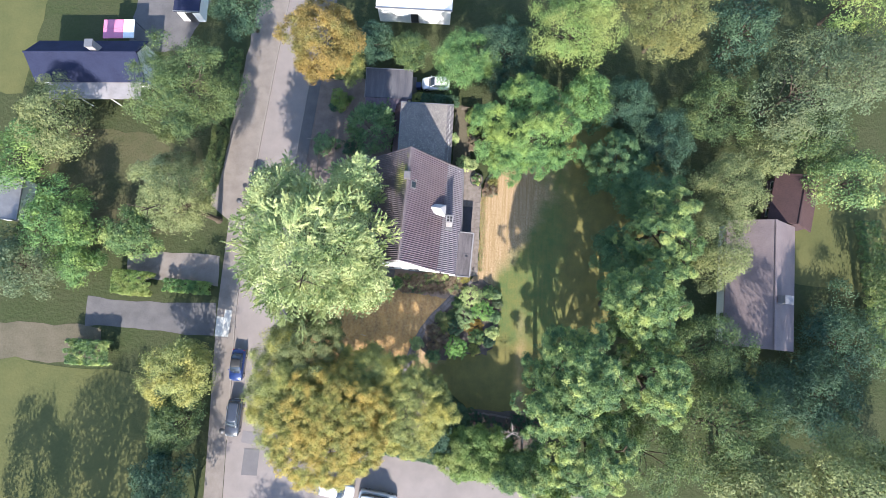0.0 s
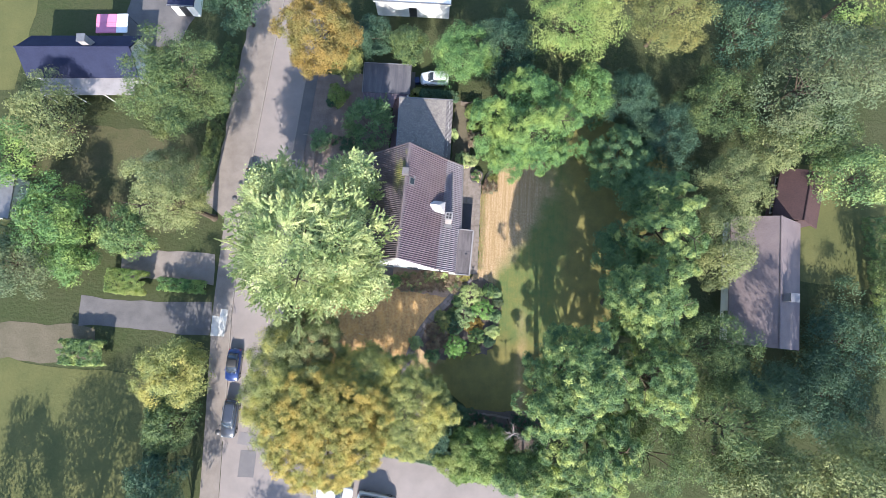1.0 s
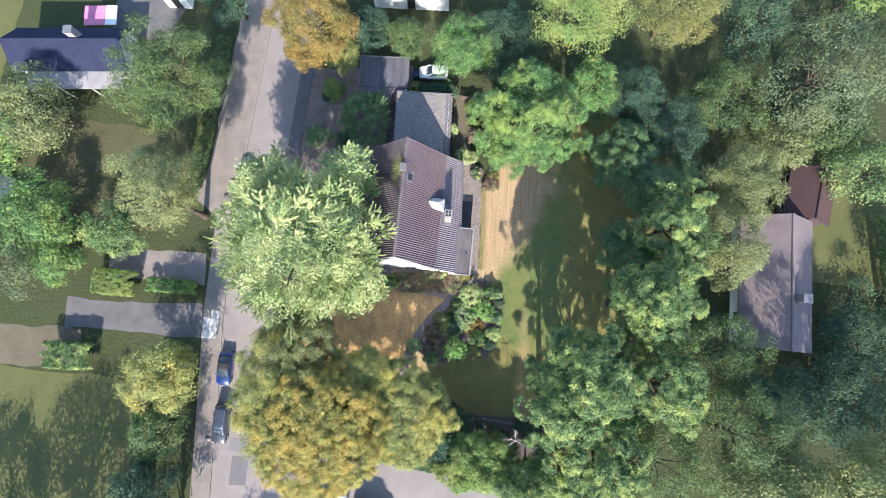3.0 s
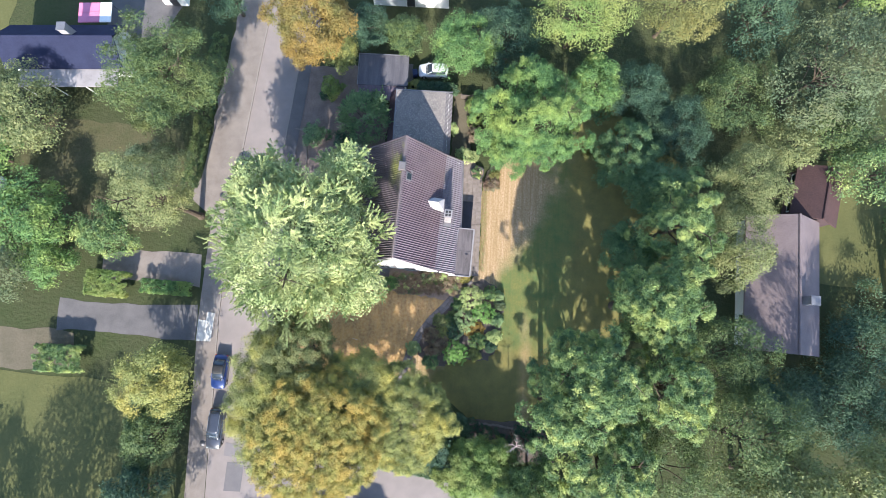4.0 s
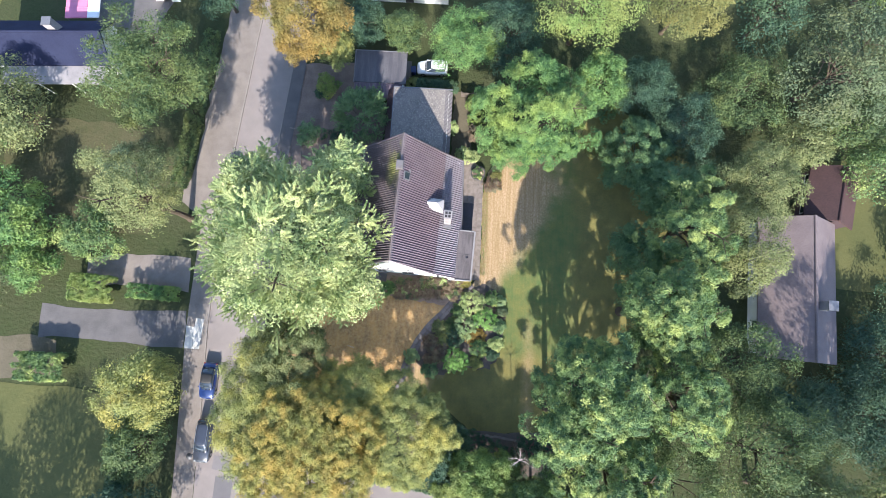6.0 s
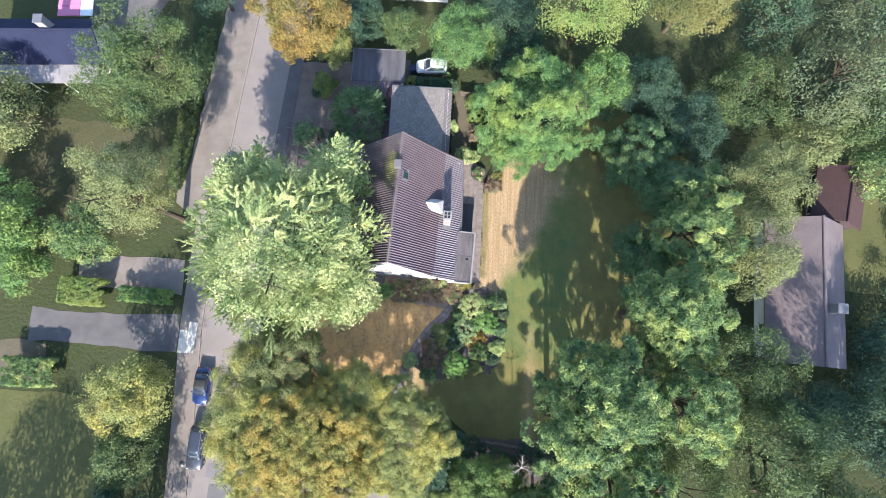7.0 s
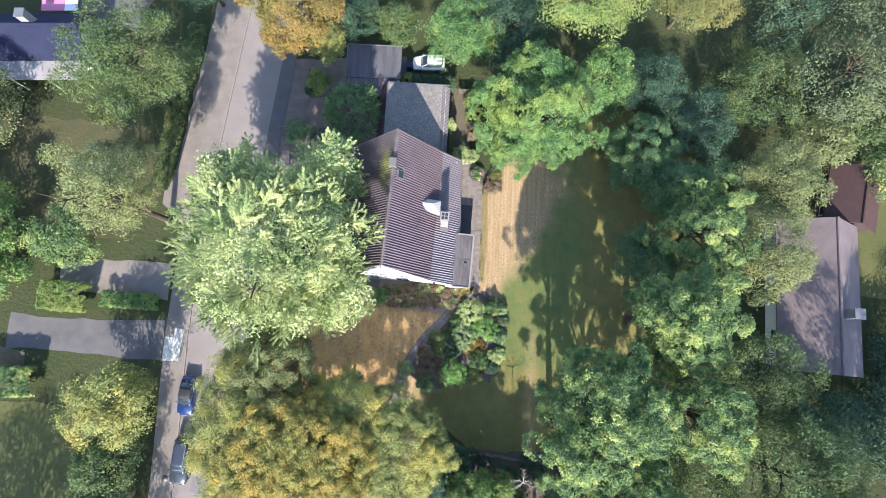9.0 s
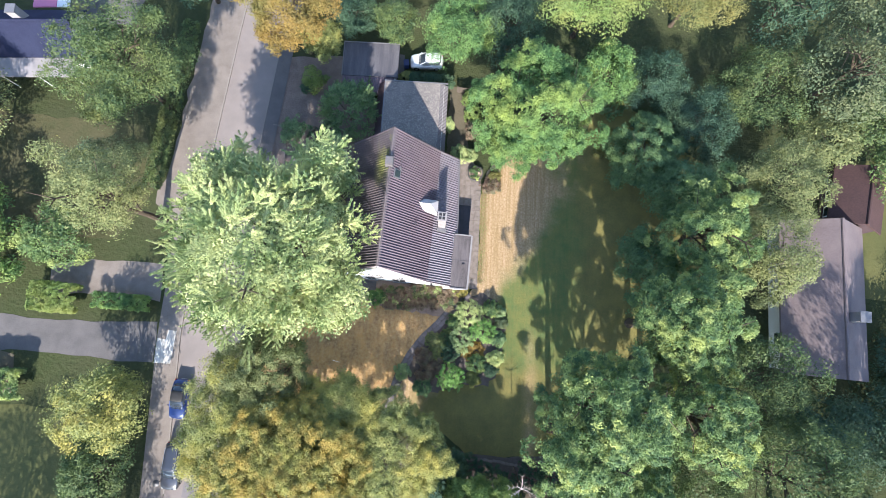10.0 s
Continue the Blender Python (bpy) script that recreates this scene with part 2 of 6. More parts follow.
def lawn_mat():
    """Mown lawn: parched tan along the terrace, a green swathe in the middle, ochre on the far side, with mowing lines."""
    m, nt, b = mat_start("mown_lawn", 0.95, 0.1)
    tc = nt.nodes.new("ShaderNodeTexCoord")
    sep = nt.nodes.new("ShaderNodeSeparateXYZ")
    nt.links.new(tc.outputs["Object"], sep.inputs[0])

    def calc(op, p, q, r=None, clamp=False):
        n = nt.nodes.new("ShaderNodeMath")
        n.operation, n.use_clamp = op, clamp
        for i, v in enumerate((p, q, r)):
            if v is None:
                continue
            if isinstance(v, (int, float)):
                n.inputs[i].default_value = v
            else:
                nt.links.new(v, n.inputs[i])
        return n.outputs[0]

    X, Y = sep.outputs["X"], sep.outputs["Y"]
    rough = noise_fac(nt, 0.35, 0.25, 0.75, 5.0)
    # the parched part ends along a slanting line
    slant = calc("MULTIPLY_ADD", X, -1.5, Y)
    tan = calc("MULTIPLY_ADD", rough, 3.4, calc("ADD", slant, 6.4))
    tan = calc("MULTIPLY", calc("MULTIPLY", tan, 0.26, clamp=True), calc("MULTIPLY_ADD", X, -0.28, calc("MULTIPLY_ADD", rough, 1.2, 3.6), True))
    strip = calc("MULTIPLY_ADD", calc("ABSOLUTE", calc("ADD", X, -10.6), 0.0), -0.8, 0.75)
    strip = calc("MULTIPLY", calc("MULTIPLY", strip, 1.0, clamp=True), calc("MULTIPLY_ADD", Y, -0.35, 0.45, True))
    dryness = calc("MAXIMUM", tan, calc("MULTIPLY", strip, rough))
    ochre = calc("MULTIPLY", calc("MULTIPLY_ADD", rough, 3.0, calc("ADD", X, -15.6)), 0.35, clamp=True)
    south = calc("MULTIPLY", calc("MULTIPLY_ADD", Y, -1.0, calc("MULTIPLY_ADD", rough, 2.0, -3.4)), 0.5, clamp=True)
    green = mix_rgb(nt, noise_fac(nt, 0.9, 0.35, 0.65, 6.0), (0.09, 0.148, 0.054), (0.175, 0.178, 0.06))
    parched = mix_rgb(nt, noise_fac(nt, 4.5, 0.34, 0.66, 6.0, rough=0.75), (0.64, 0.455, 0.30), (0.34, 0.23, 0.125))
    far = mix_rgb(nt, noise_fac(nt, 0.6, 0.35, 0.65), (0.235, 0.19, 0.066), (0.155, 0.138, 0.055))
    col = mix_rgb(nt, calc("MAXIMUM", ochre, south), green, far)
    col = mix_rgb(nt, dryness, col, parched)
    # mowing lines
    lines = noise_fac(nt, 1.0, 0.40, 0.60, 4.0, stretch=(3.6, 0.16, 1))
    col = mix_rgb(nt, calc("MULTIPLY", lines, calc("MULTIPLY_ADD", dryness, 0.34, 0.28)), col, mix_rgb(nt, dryness, (0.22, 0.19, 0.075), (0.30, 0.21, 0.10)))
    f = noise_fac(nt, 6.0, 0.36, 0.64, 8.0, rough=0.8)
    col = mix_rgb(nt, calc("MULTIPLY", f, 0.62), col, mix_rgb(nt, dryness, (0.11, 0.12, 0.045), (0.21, 0.145, 0.07)))
    nt.links.new(col, b.inputs["Base Color"])
    add_bump(nt, b, f, 0.5, 0.04)
    return m


LAWN = lawn_mat()
# dark, light, tint
L_SILVER = leaf_mat("silver_green_leaves", (0.11, 0.18, 0.072), (0.375, 0.445, 0.185), (0.55, 0.58, 0.265), 0.13, 0.45)
L_GOLD = leaf_mat("golden_turning_leaves", (0.17, 0.175, 0.055), (0.37, 0.345, 0.095), (0.56, 0.40, 0.105), 0.16, 0.55, 0.42, 0.66)
L_OLIVE = leaf_mat("olive_leaves", (0.135, 0.165, 0.062), (0.335, 0.345, 0.112), (0.53, 0.455, 0.12), 0.16, 0.3, 0.48, 0.68)
L_MOSS = leaf_mat("dull_olive_leaves", (0.115, 0.145, 0.06), (0.245, 0.265, 0.11), (0.30, 0.29, 0.105), 0.16, 0.22, 0.5, 0.75)
L_ORANGE = leaf_mat("orange_autumn_leaves", (0.19, 0.13, 0.04), (0.37, 0.245, 0.07), (0.19, 0.18, 0.06), 0.16, 0.2, 0.45, 0.64)
L_BRIGHT = leaf_mat("bright_green_leaves", (0.052, 0.12, 0.046), (0.18, 0.30, 0.092), (0.315, 0.395, 0.10), 0.16, 0.18, 0.47, 0.65)
L_VIVID = leaf_mat("vivid_green_leaves", (0.10, 0.22, 0.06), (0.235, 0.43, 0.12), (0.28, 0.43, 0.125), 0.16, 0.3)
L_SAGE = leaf_mat("sage_green_leaves", (0.16, 0.24, 0.115), (0.30, 0.40, 0.19), (0.35, 0.42, 0.19), 0.16, 0.3)
L_PALE = leaf_mat("pale_green_leaves", (0.26, 0.34, 0.14), (0.43, 0.50, 0.21), (0.50, 0.53, 0.23), 0.16, 0.3)
# bright tint in metre-wide patches paints sunlit tips into these crowns
L_GREEN = leaf_mat("green_leaves", (0.045, 0.095, 0.045), (0.18, 0.265, 0.09), (0.45, 0.51, 0.165), 0.16, 0.42, 0.51, 0.66)
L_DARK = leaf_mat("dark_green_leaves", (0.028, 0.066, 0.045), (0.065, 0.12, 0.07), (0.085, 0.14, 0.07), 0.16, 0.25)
L_GREY = leaf_mat("grey_green_leaves", (0.065, 0.098, 0.055), (0.135, 0.178, 0.092), (0.14, 0.16, 0.075), 0.16, 0.2)
L_DEEP = leaf_mat("deep_green_leaves", (0.04, 0.08, 0.035), (0.145, 0.19, 0.066), (0.185, 0.205, 0.066), 0.16, 0.22, 0.5, 0.72)
L_LIME = leaf_mat("lime_green_leaves", (0.105, 0.17, 0.05), (0.215, 0.30, 0.085), (0.28, 0.315, 0.095), 0.16, 0.25)
L_YELLOW = leaf_mat("yellow_leaves", (0.16, 0.155, 0.05), (0.27, 0.245, 0.08), (0.17, 0.19, 0.07), 0.16, 0.22)
L_RUST = leaf_mat("rusty_leaves", (0.14, 0.09, 0.065), (0.32, 0.225, 0.165), (0.21, 0.20, 0.12), 0.16, 0.6)
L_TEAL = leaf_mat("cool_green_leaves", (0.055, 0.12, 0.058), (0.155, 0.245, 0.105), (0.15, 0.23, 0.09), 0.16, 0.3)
L_FIR = leaf_mat("blue_green_leaves", (0.065, 0.13, 0.064), (0.225, 0.335, 0.16), (0.22, 0.32, 0.14), 0.16, 0.4)


# ---- tools for meshes ----
def part(name, bm, material, parent=None, label="", smooth=False):
    """Links a bmesh as one mesh object under its thing."""
    me = bpy.data.meshes.new(name)
    bm.to_mesh(me)
    bm.free()
    me.materials.append(material)
    if smooth:
        me.shade_smooth()
    ob = new(name, me)
    if parent:
        ob.parent = parent
    if label:
        ob["label"] = label
    return ob


def empty(name, m, label, category, group="", kind=""):
    ob = new(name)
    ob.empty_display_size = 0.3
    ob.matrix_world = m
    return tagged(ob, label, category, group, kind)


def box(bm, lo, hi, bevel=0.0, m=None):
    """A box between two corners, its edges rounded by bevel."""
    c = [(a + b) / 2 for a, b in zip(lo, hi)]
    s = [b - a for a, b in zip(lo, hi)]
    mat = Matrix.Translation(c) @ Matrix.Diagonal((*s, 1))
    geo = bmesh.ops.create_cube(bm, size=1, matrix=(m @ mat) if m else mat)
    if bevel:
        edges = {e for v in geo["verts"] for e in v.link_edges}
        bmesh.ops.bevel(bm, geom=list(edges), offset=bevel, segments=2, affect="EDGES", clamp_overlap=True)
    return bm


def boxes(*pairs, bevel=0.0):
    bm = bmesh.new()
    for lo, hi in pairs:
        box(bm, lo, hi, bevel)
    return bm


def rod(bm, a, b, r0, r1=None, sides=8):
    a, b = Vector(a), Vector(b)
    d = b - a
    m = Matrix.Translation((a + b) / 2) @ d.to_track_quat("Z", "Y").to_matrix().to_4x4()
    bmesh.ops.create_cone(bm, cap_ends=True, segments=sides, radius1=r0, radius2=r0 if r1 is None else r1, depth=d.length, matrix=m)
    return bm


def poly(bm, pts):
    return bm.faces.new([bm.verts.new(p) for p in pts])


def slab(pts, z0, z1, bevel=0.0):
    """A flat plate with the outline pts between two heights."""
    bm = bmesh.new()
    f = poly(bm, [(x, y, z0) for x, y in pts])
    r = bmesh.ops.extrude_face_region(bm, geom=[f])
    bmesh.ops.translate(bm, verts=[v for v in r["geom"] if isinstance(v, bmesh.types.BMVert)], vec=(0, 0, z1 - z0))
    bmesh.ops.recalc_face_normals(bm, faces=bm.faces)
    if bevel:
        top = [e for e in bm.edges if all(abs(v.co.z - z1) < 1e-5 for v in e.verts)]
        bmesh.ops.bevel(bm, geom=top, offset=bevel, segments=2, affect="EDGES", clamp_overlap=True)
    return bm


def sheet(pts, z, edge=0.12, seed=0, step=0.7):
    """A ground sheet with an uneven outline and a slightly uneven surface, its rim sunk below z."""
    rng = np.random.default_rng(seed)
    out = []
    for (x0, y0), (x1, y1) in zip(pts, pts[1:] + pts[:1]):
        n = max(1, int(math.hypot(x1 - x0, y1 - y0) / step))
        for i in range(n):
            k = i / n
            out.append((x0 + (x1 - x0) * k + rng.normal() * edge, y0 + (y1 - y0) * k + rng.normal() * edge, z))
    bm = bmesh.new()
    poly(bm, out)
    bmesh.ops.recalc_face_normals(bm, faces=bm.faces)
    for f in bm.faces:
        if f.normal.z < 0:
            f.normal_flip()
    return bm


def ribbon(centre, half, z, crown=0.0):
    """A strip along a line of points; half: half its width."""
    bm = bmesh.new()
    rows = []
    for i, (x, y) in enumerate(centre):
        x0, y0 = centre[max(0, i - 1)]
        x1, y1 = centre[min(len(centre) - 1, i + 1)]
        d = Vector((x1 - x0, y1 - y0, 0)).normalized()
        n = Vector((-d.y, d.x, 0))
        rows.append([bm.verts.new(Vector((x, y, z + crown * (1 - k * k))) + n * half * k) for k in (-1, -0.5, 0, 0.5, 1)])
    for a, b in zip(rows, rows[1:]):
        for i in range(4):
            bm.faces.new((a[i + 1], a[i], b[i], b[i + 1]))
    for f in bm.faces:
        f.normal_update()
        if f.normal.z < 0:
            f.normal_flip()
    return bm


def curve_points(keys, step):
    """Even steps along a smooth line x(y) through keys of (y, x)."""
    ys = [k[0] for k in keys]
    y = ys[0]
    out = []
    while y <= ys[-1] + 1e-6:
        for (ya, xa), (yb, xb) in zip(keys, keys[1:]):
            if ya <= y <= yb:
                k = (y - ya) / (yb - ya)
                out.append((xa + (xb - xa) * k, y))
                break
        y += step
    return out


# ---- foliage ----
def unit(a):
    return a / np.maximum(np.linalg.norm(a, axis=1, keepdims=True), 1e-6)


def leaf_mesh(name, pos, axis, nrm, length, width):
    """One small pointed, lopsided leaf (a triangle) at each place."""
    n = len(pos)
    side = unit(np.cross(axis, nrm))
    L, W = length[:, None], width[:, None]
    co = np.stack([pos, pos + axis * L * 0.5 - side * W * 0.6 + nrm * L * 0.10, pos + axis * L + side * W * 0.4 - nrm * L * 0.06], axis=1)
    me = bpy.data.meshes.new(name)
    me.vertices.add(3 * n)
    me.vertices.foreach_set("co", co.astype(np.float32).ravel())
    me.loops.add(3 * n)
    me.loops.foreach_set("vertex_index", np.arange(3 * n, dtype=np.int32))
    me.polygons.add(n)
    me.polygons.foreach_set("loop_start", np.arange(n, dtype=np.int32) * 3)
    me.update(calc_edges=True)
    return me


def crown_points(rng, rx, ry, z0, z1, clumps, ragged, bottom=-0.45, boughs=0, depth=0.42, gather=0.70):
    """Places of leaf clumps over an uneven, lobed crown, and the way out of the crown at each.
    With boughs, the clumps sit in groups over the upper and outer side of so many leafy limbs."""
    k = boughs or clumps
    d = unit(rng.normal(size=(k * 4, 3)))
    d = d[d[:, 2] > bottom]
    if boughs:
        # spread the limbs evenly over the crown
        keep = [0]
        gap = 2.6 / math.sqrt(k)
        for i in range(1, len(d)):
            if len(keep) < k and np.min(np.linalg.norm(d[keep] - d[i], axis=1)) > gap * 0.62:
                keep.append(i)
        d = d[keep]
    else:
        d = d[:k]
    f = np.ones(len(d))
    for _ in range(9):
        w = unit(rng.normal(size=(1, 3)))[0]
        f += ragged * rng.uniform(0.5, 1.0) * np.sin(rng.uniform(2, 6) * (d @ w) * 2 + rng.uniform(0, 6))
    f = np.clip(f, 0.55, 1.25) * rng.uniform(depth, 1.0, len(d)) ** 0.55
    c = np.array([rx, ry, (z1 - z0) / 2])
    ang = np.arctan2(d[:, 1], d[:, 0])
    wave = 1 + ragged * 0.8 * np.sin(3 * ang + rng.uniform(0, 6)) + ragged * 0.6 * np.sin(5 * ang + rng.uniform(0, 6))
    p = d * c * f[:, None]
    out = unit(d / c)
    if boughs:
        p *= 0.83
        each = max(1, clumps // len(d))
        base, o = np.repeat(p, each, 0), np.repeat(out, each, 0)
        rb = np.repeat(rng.uniform(0.7, 1.25, len(d)) * gather * (rx + ry) / 2 * 2.0 / math.sqrt(len(d)), each)
        e = unit(unit(rng.normal(size=base.shape)) + 0.75 * o + np.array([0, 0, 0.25]))
        p = base + e * (rb * rng.uniform(0.6, 1.0, len(base)))[:, None] * np.array([1, 1, 0.8])
        out = unit(e + 0.5 * o)
        wave = np.repeat(wave, each)
    p[:, :2] *= wave[:, None]
    p[:, 2] += (z0 + z1) / 2
    return p, out


def clump_leaves(rng, cen, out, rad, per, size, flutter=0.5):
    """Round tufts: leaves over the upper and outer side of each clump."""
    k = len(cen)
    c, o = np.repeat(cen, per, 0), np.repeat(out, per, 0)
    r = np.repeat(rad, per)
    e = unit(unit(rng.normal(size=(k * per, 3))) + 0.55 * o + np.array([0, 0, 0.35]))
    pos = c + e * (r * rng.uniform(0.35, 1.05, k * per))[:, None] * np.array([1, 1, 0.75])
    lean = np.repeat(rng.normal(size=(k, 3)) * 0.22, per, 0)   # a whole tuft leans one way
    nrm = unit(e * 0.8 + 0.35 * o + lean + np.array([0, 0, 0.4]) + 0.75 * flutter * rng.normal(size=(k * per, 3)))
    ax = unit(np.cross(nrm, rng.normal(size=(k * per, 3))) + 0.5 * e)
    L = size * rng.uniform(0.6, 1.35, k * per)
    return pos, ax, nrm, L, L * rng.uniform(0.5, 0.8, k * per)


def spray_leaves(rng, cen, out, rad, per, size, flutter=0.4):
    """Feathery sprays: an upward shoot with side shoots, each set all round with small leaves."""
    k = len(cen)
    n = k * per
    up = np.array([0, 0, 1.0])
    away = unit(cen * np.array([1, 1, 0.0]) + rng.normal(size=(k, 3)) * 0.2)
    main = unit(0.85 * away + 0.25 * out + 0.5 * up + 0.24 * rng.normal(size=(k, 3)))
    flat = unit(np.cross(main, up + 0.25 * rng.normal(size=(k, 3))))
    a, lat, r = np.repeat(main, per, 0), np.repeat(flat, per, 0), np.repeat(rad, per) * 1.9
    shoot = rng.choice(7, n, p=[0.28, 0.17, 0.17, 0.13, 0.12, 0.07, 0.06])
    start = np.array([0.0, 0.05, 0.14, 0.30, 0.40, 0.56, 0.66])[shoot]
    reach = np.array([1.0, 0.62, 0.60, 0.50, 0.46, 0.32, 0.28])[shoot]
    which = np.repeat(np.arange(k), per)
    bend = rng.normal(size=(k, 7)) * 0.22
    turn = np.array([0.0, 0.85, -0.85, 0.75, -0.75, 0.65, -0.65])[shoot] + bend[which, shoot]
    reach = reach * rng.uniform(0.55, 1.25, (k, 7))[which, shoot]
    d = unit(a * np.cos(turn)[:, None] + lat * np.sin(turn)[:, None] + 0.12 * up)
    u = rng.uniform(0, 1, n) ** 0.85
    stem = np.repeat(cen, per, 0) + a * ((start - 0.35) * r)[:, None] + d * (u * reach * r)[:, None]
    stem[:, 2] -= 0.10 * r * (start + u * reach) ** 2
    ring = unit(np.cross(d, rng.normal(size=(n, 3))))
    pos = stem + ring * (size * rng.uniform(0.0, 0.45, n) * (1.2 - 0.7 * u))[:, None]
    nrm = unit(ring * 0.4 + up * 0.75 - 0.25 * a + 0.2 * np.repeat(out, per, 0) + flutter * rng.normal(size=(n, 3)))
    ax = unit(d * 0.9 + ring * 0.45 + 0.12 * rng.normal(size=(n, 3)))
    L = size * rng.uniform(0.7, 1.3, n)
    return pos, ax, nrm, L, L * rng.uniform(0.32, 0.5, n)


def trunk_mesh(rng, h, r, rx, ry, z0, z1, limbs):
    """A tapered, slightly bent trunk with limbs that fork into the crown."""
    bm = bmesh.new()
    a = Vector((0, 0, -0.15))
    top = z0 + (z1 - z0) * 0.6
    pts = [a]
    for i in range(1, 5):
        pts.append(Vector((rng.normal() * 0.12, rng.normal() * 0.12, top * i / 4)))
    rod(bm, a, (0, 0, 0.5), r * 1.6, r * 1.05, 10)
    for i, (p, q) in enumerate(zip(pts, pts[1:])):
        rod(bm, p, q, r * (1.05 - 0.2 * i), r * (0.85 - 0.2 * i), 8)
    for i in range(limbs):
        t = rng.uniform(0.35, 0.95)
        p = pts[0].lerp(pts[-1], t)
        an = i * 2.4 + rng.uniform(-0.4, 0.4)
        q = Vector((math.cos(an) * rx * 0.55, math.sin(an) * ry * 0.55, min(z1 * 0.92, p.z + (z1 - z0) * rng.uniform(0.12, 0.4))))
        mid = p.lerp(q, 0.5) + Vector((0, 0, (z1 - z0) * 0.06))
        rod(bm, p, mid, r * 0.42, r * 0.28, 6)
        rod(bm, mid, q, r * 0.28, r * 0.12, 6)
        for s in (-0.5, 0.5):
            e = Vector((math.cos(an + s) * rx * 0.66, math.sin(an + s) * ry * 0.66, q.z + rng.uniform(-0.5, 1.0)))
            rod(bm, mid.lerp(q, 0.6), e, r * 0.18, r * 0.05, 5)
    return bm


def tree(x, y, top, base, rx, ry, leaf, label, clumps=260, per=60, size=0.3, tuft=1.0, style="tuft", ragged=0.10, seed=1, name="tree", category="tree", inner=0.22, trunk=None, flutter=0.45, boughs=0, skirt=-0.22, depth=0.42, gather=0.70):
    """A tree: trunk with limbs, and a crown of many small leaves with an uneven outline."""
    per, size = int(per * 1.5), size * 0.93
    rng = np.random.default_rng(seed)
    ob = empty(name, Matrix.Translation((x, y, 0)), label, category)
    part("trunk", trunk_mesh(rng, top, trunk or max(0.1, top * 0.02), rx, ry, base, top, 9), BARK, ob)
    make = spray_leaves if style == "spray" else clump_leaves
    cen, out = crown_points(rng, rx, ry, base, top, clumps, ragged, skirt, boughs or max(14, clumps // 11), depth, gather)
    sets = [make(rng, cen, out, tuft * rng.uniform(0.65, 1.3, len(cen)), per, size, flutter)]
    if inner:
        k = 0.74 if style == "spray" else 0.68
        cen, out = crown_points(rng, rx * k, ry * k, base + (top - base) * 0.12, top - (top - base) * 0.16, int(clumps * inner), ragged)
        sets.append(clump_leaves(rng, cen, out, tuft * 1.4 * rng.uniform(0.7, 1.2, len(cen)), min(110, max(20, per // 2)), size * (1.45 if style == "spray" else 1.3)))
    data = [np.concatenate(v) for v in zip(*sets)]
    me = leaf_mesh("crown", *data)
    me.materials.append(leaf)
    c = new("crown", me)
    c.parent = ob
    return ob


def shrub(x, y, h, rx, ry, leaf, label, clumps=40, per=45, size=0.16, tuft=0.4, ragged=0.1, seed=1, style="tuft", name="shrub", z=0.0, group=""):
    """A bush: stems from the ground and leaves down to it."""
    per, size = int(per * 1.6), size * 0.88
    rng = np.random.default_rng(seed)
    ob = empty(name, Matrix.Translation((x, y, z)), label, "shrub", group)
    bm = bmesh.new()
    for i in range(5):
        an = i * 1.26 + rng.uniform(-0.3, 0.3)
        rod(bm, (math.cos(an) * 0.06, math.sin(an) * 0.06, -0.05), (math.cos(an) * rx * 0.5, math.sin(an) * ry * 0.5, h * 0.7), 0.035, 0.012, 5)
    part("stems", bm, BARK, ob)["kind"] = "stuff"
    make = spray_leaves if style == "spray" else clump_leaves
    cen, out = crown_points(rng, rx, ry, -h * 0.35, h, clumps, ragged, -0.1)
    cen[:, 2] = np.maximum(cen[:, 2], tuft * 0.5)
    data = list(make(rng, cen, out, tuft * rng.uniform(0.65, 1.3, len(cen)), per, size, 0.28))
    data[0][:, 2] = np.maximum(data[0][:, 2], 0.03)
    me = leaf_mesh("foliage", *data)
    me.materials.append(leaf)
    c = new("foliage", me)
    c.parent = ob
    return ob


# ---- ground and roads ----
def build_ground():
    bm = bmesh.new()
    rings = [0, 30, 60, 90, 140, 300, 700, 1500]
    prev = None
    for r in rings:
        row = [bm.verts.new((r * math.cos(a * math.tau / 48), r * math.sin(a * math.tau / 48), 0)) for a in range(48)] if r else [bm.verts.new((0, 0, 0))]
        if prev and len(prev) == 1:
            for i in range(48):
                bm.faces.new((prev[0], row[i], row[(i + 1) % 48]))
        elif prev:
            for i in range(48):
                bm.faces.new((prev[i], row[i], row[(i + 1) % 48], prev[(i + 1) % 48]))
        prev = row
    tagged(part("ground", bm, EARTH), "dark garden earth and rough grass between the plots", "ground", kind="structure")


# west edge of the pavement, as (y, x): the lane bends gently
LANE_WEST = [(-60, -26.6), (-23.7, -27.2), (-14.5, -27.5), (-2, -28.0), (3.7, -27.9), (14.8, -27.6), (21.7, -27.0), (32.9, -26.0), (41.3, -25.1), (60, -22.8), (110, -15)]
PAVE, LANE = 2.4, 4.9


def offset_line(d, step=2.0, y0=-60, y1=110):
    return [(x + d, y) for x, y in curve_points(LANE_WEST, step) if y0 <= y <= y1]


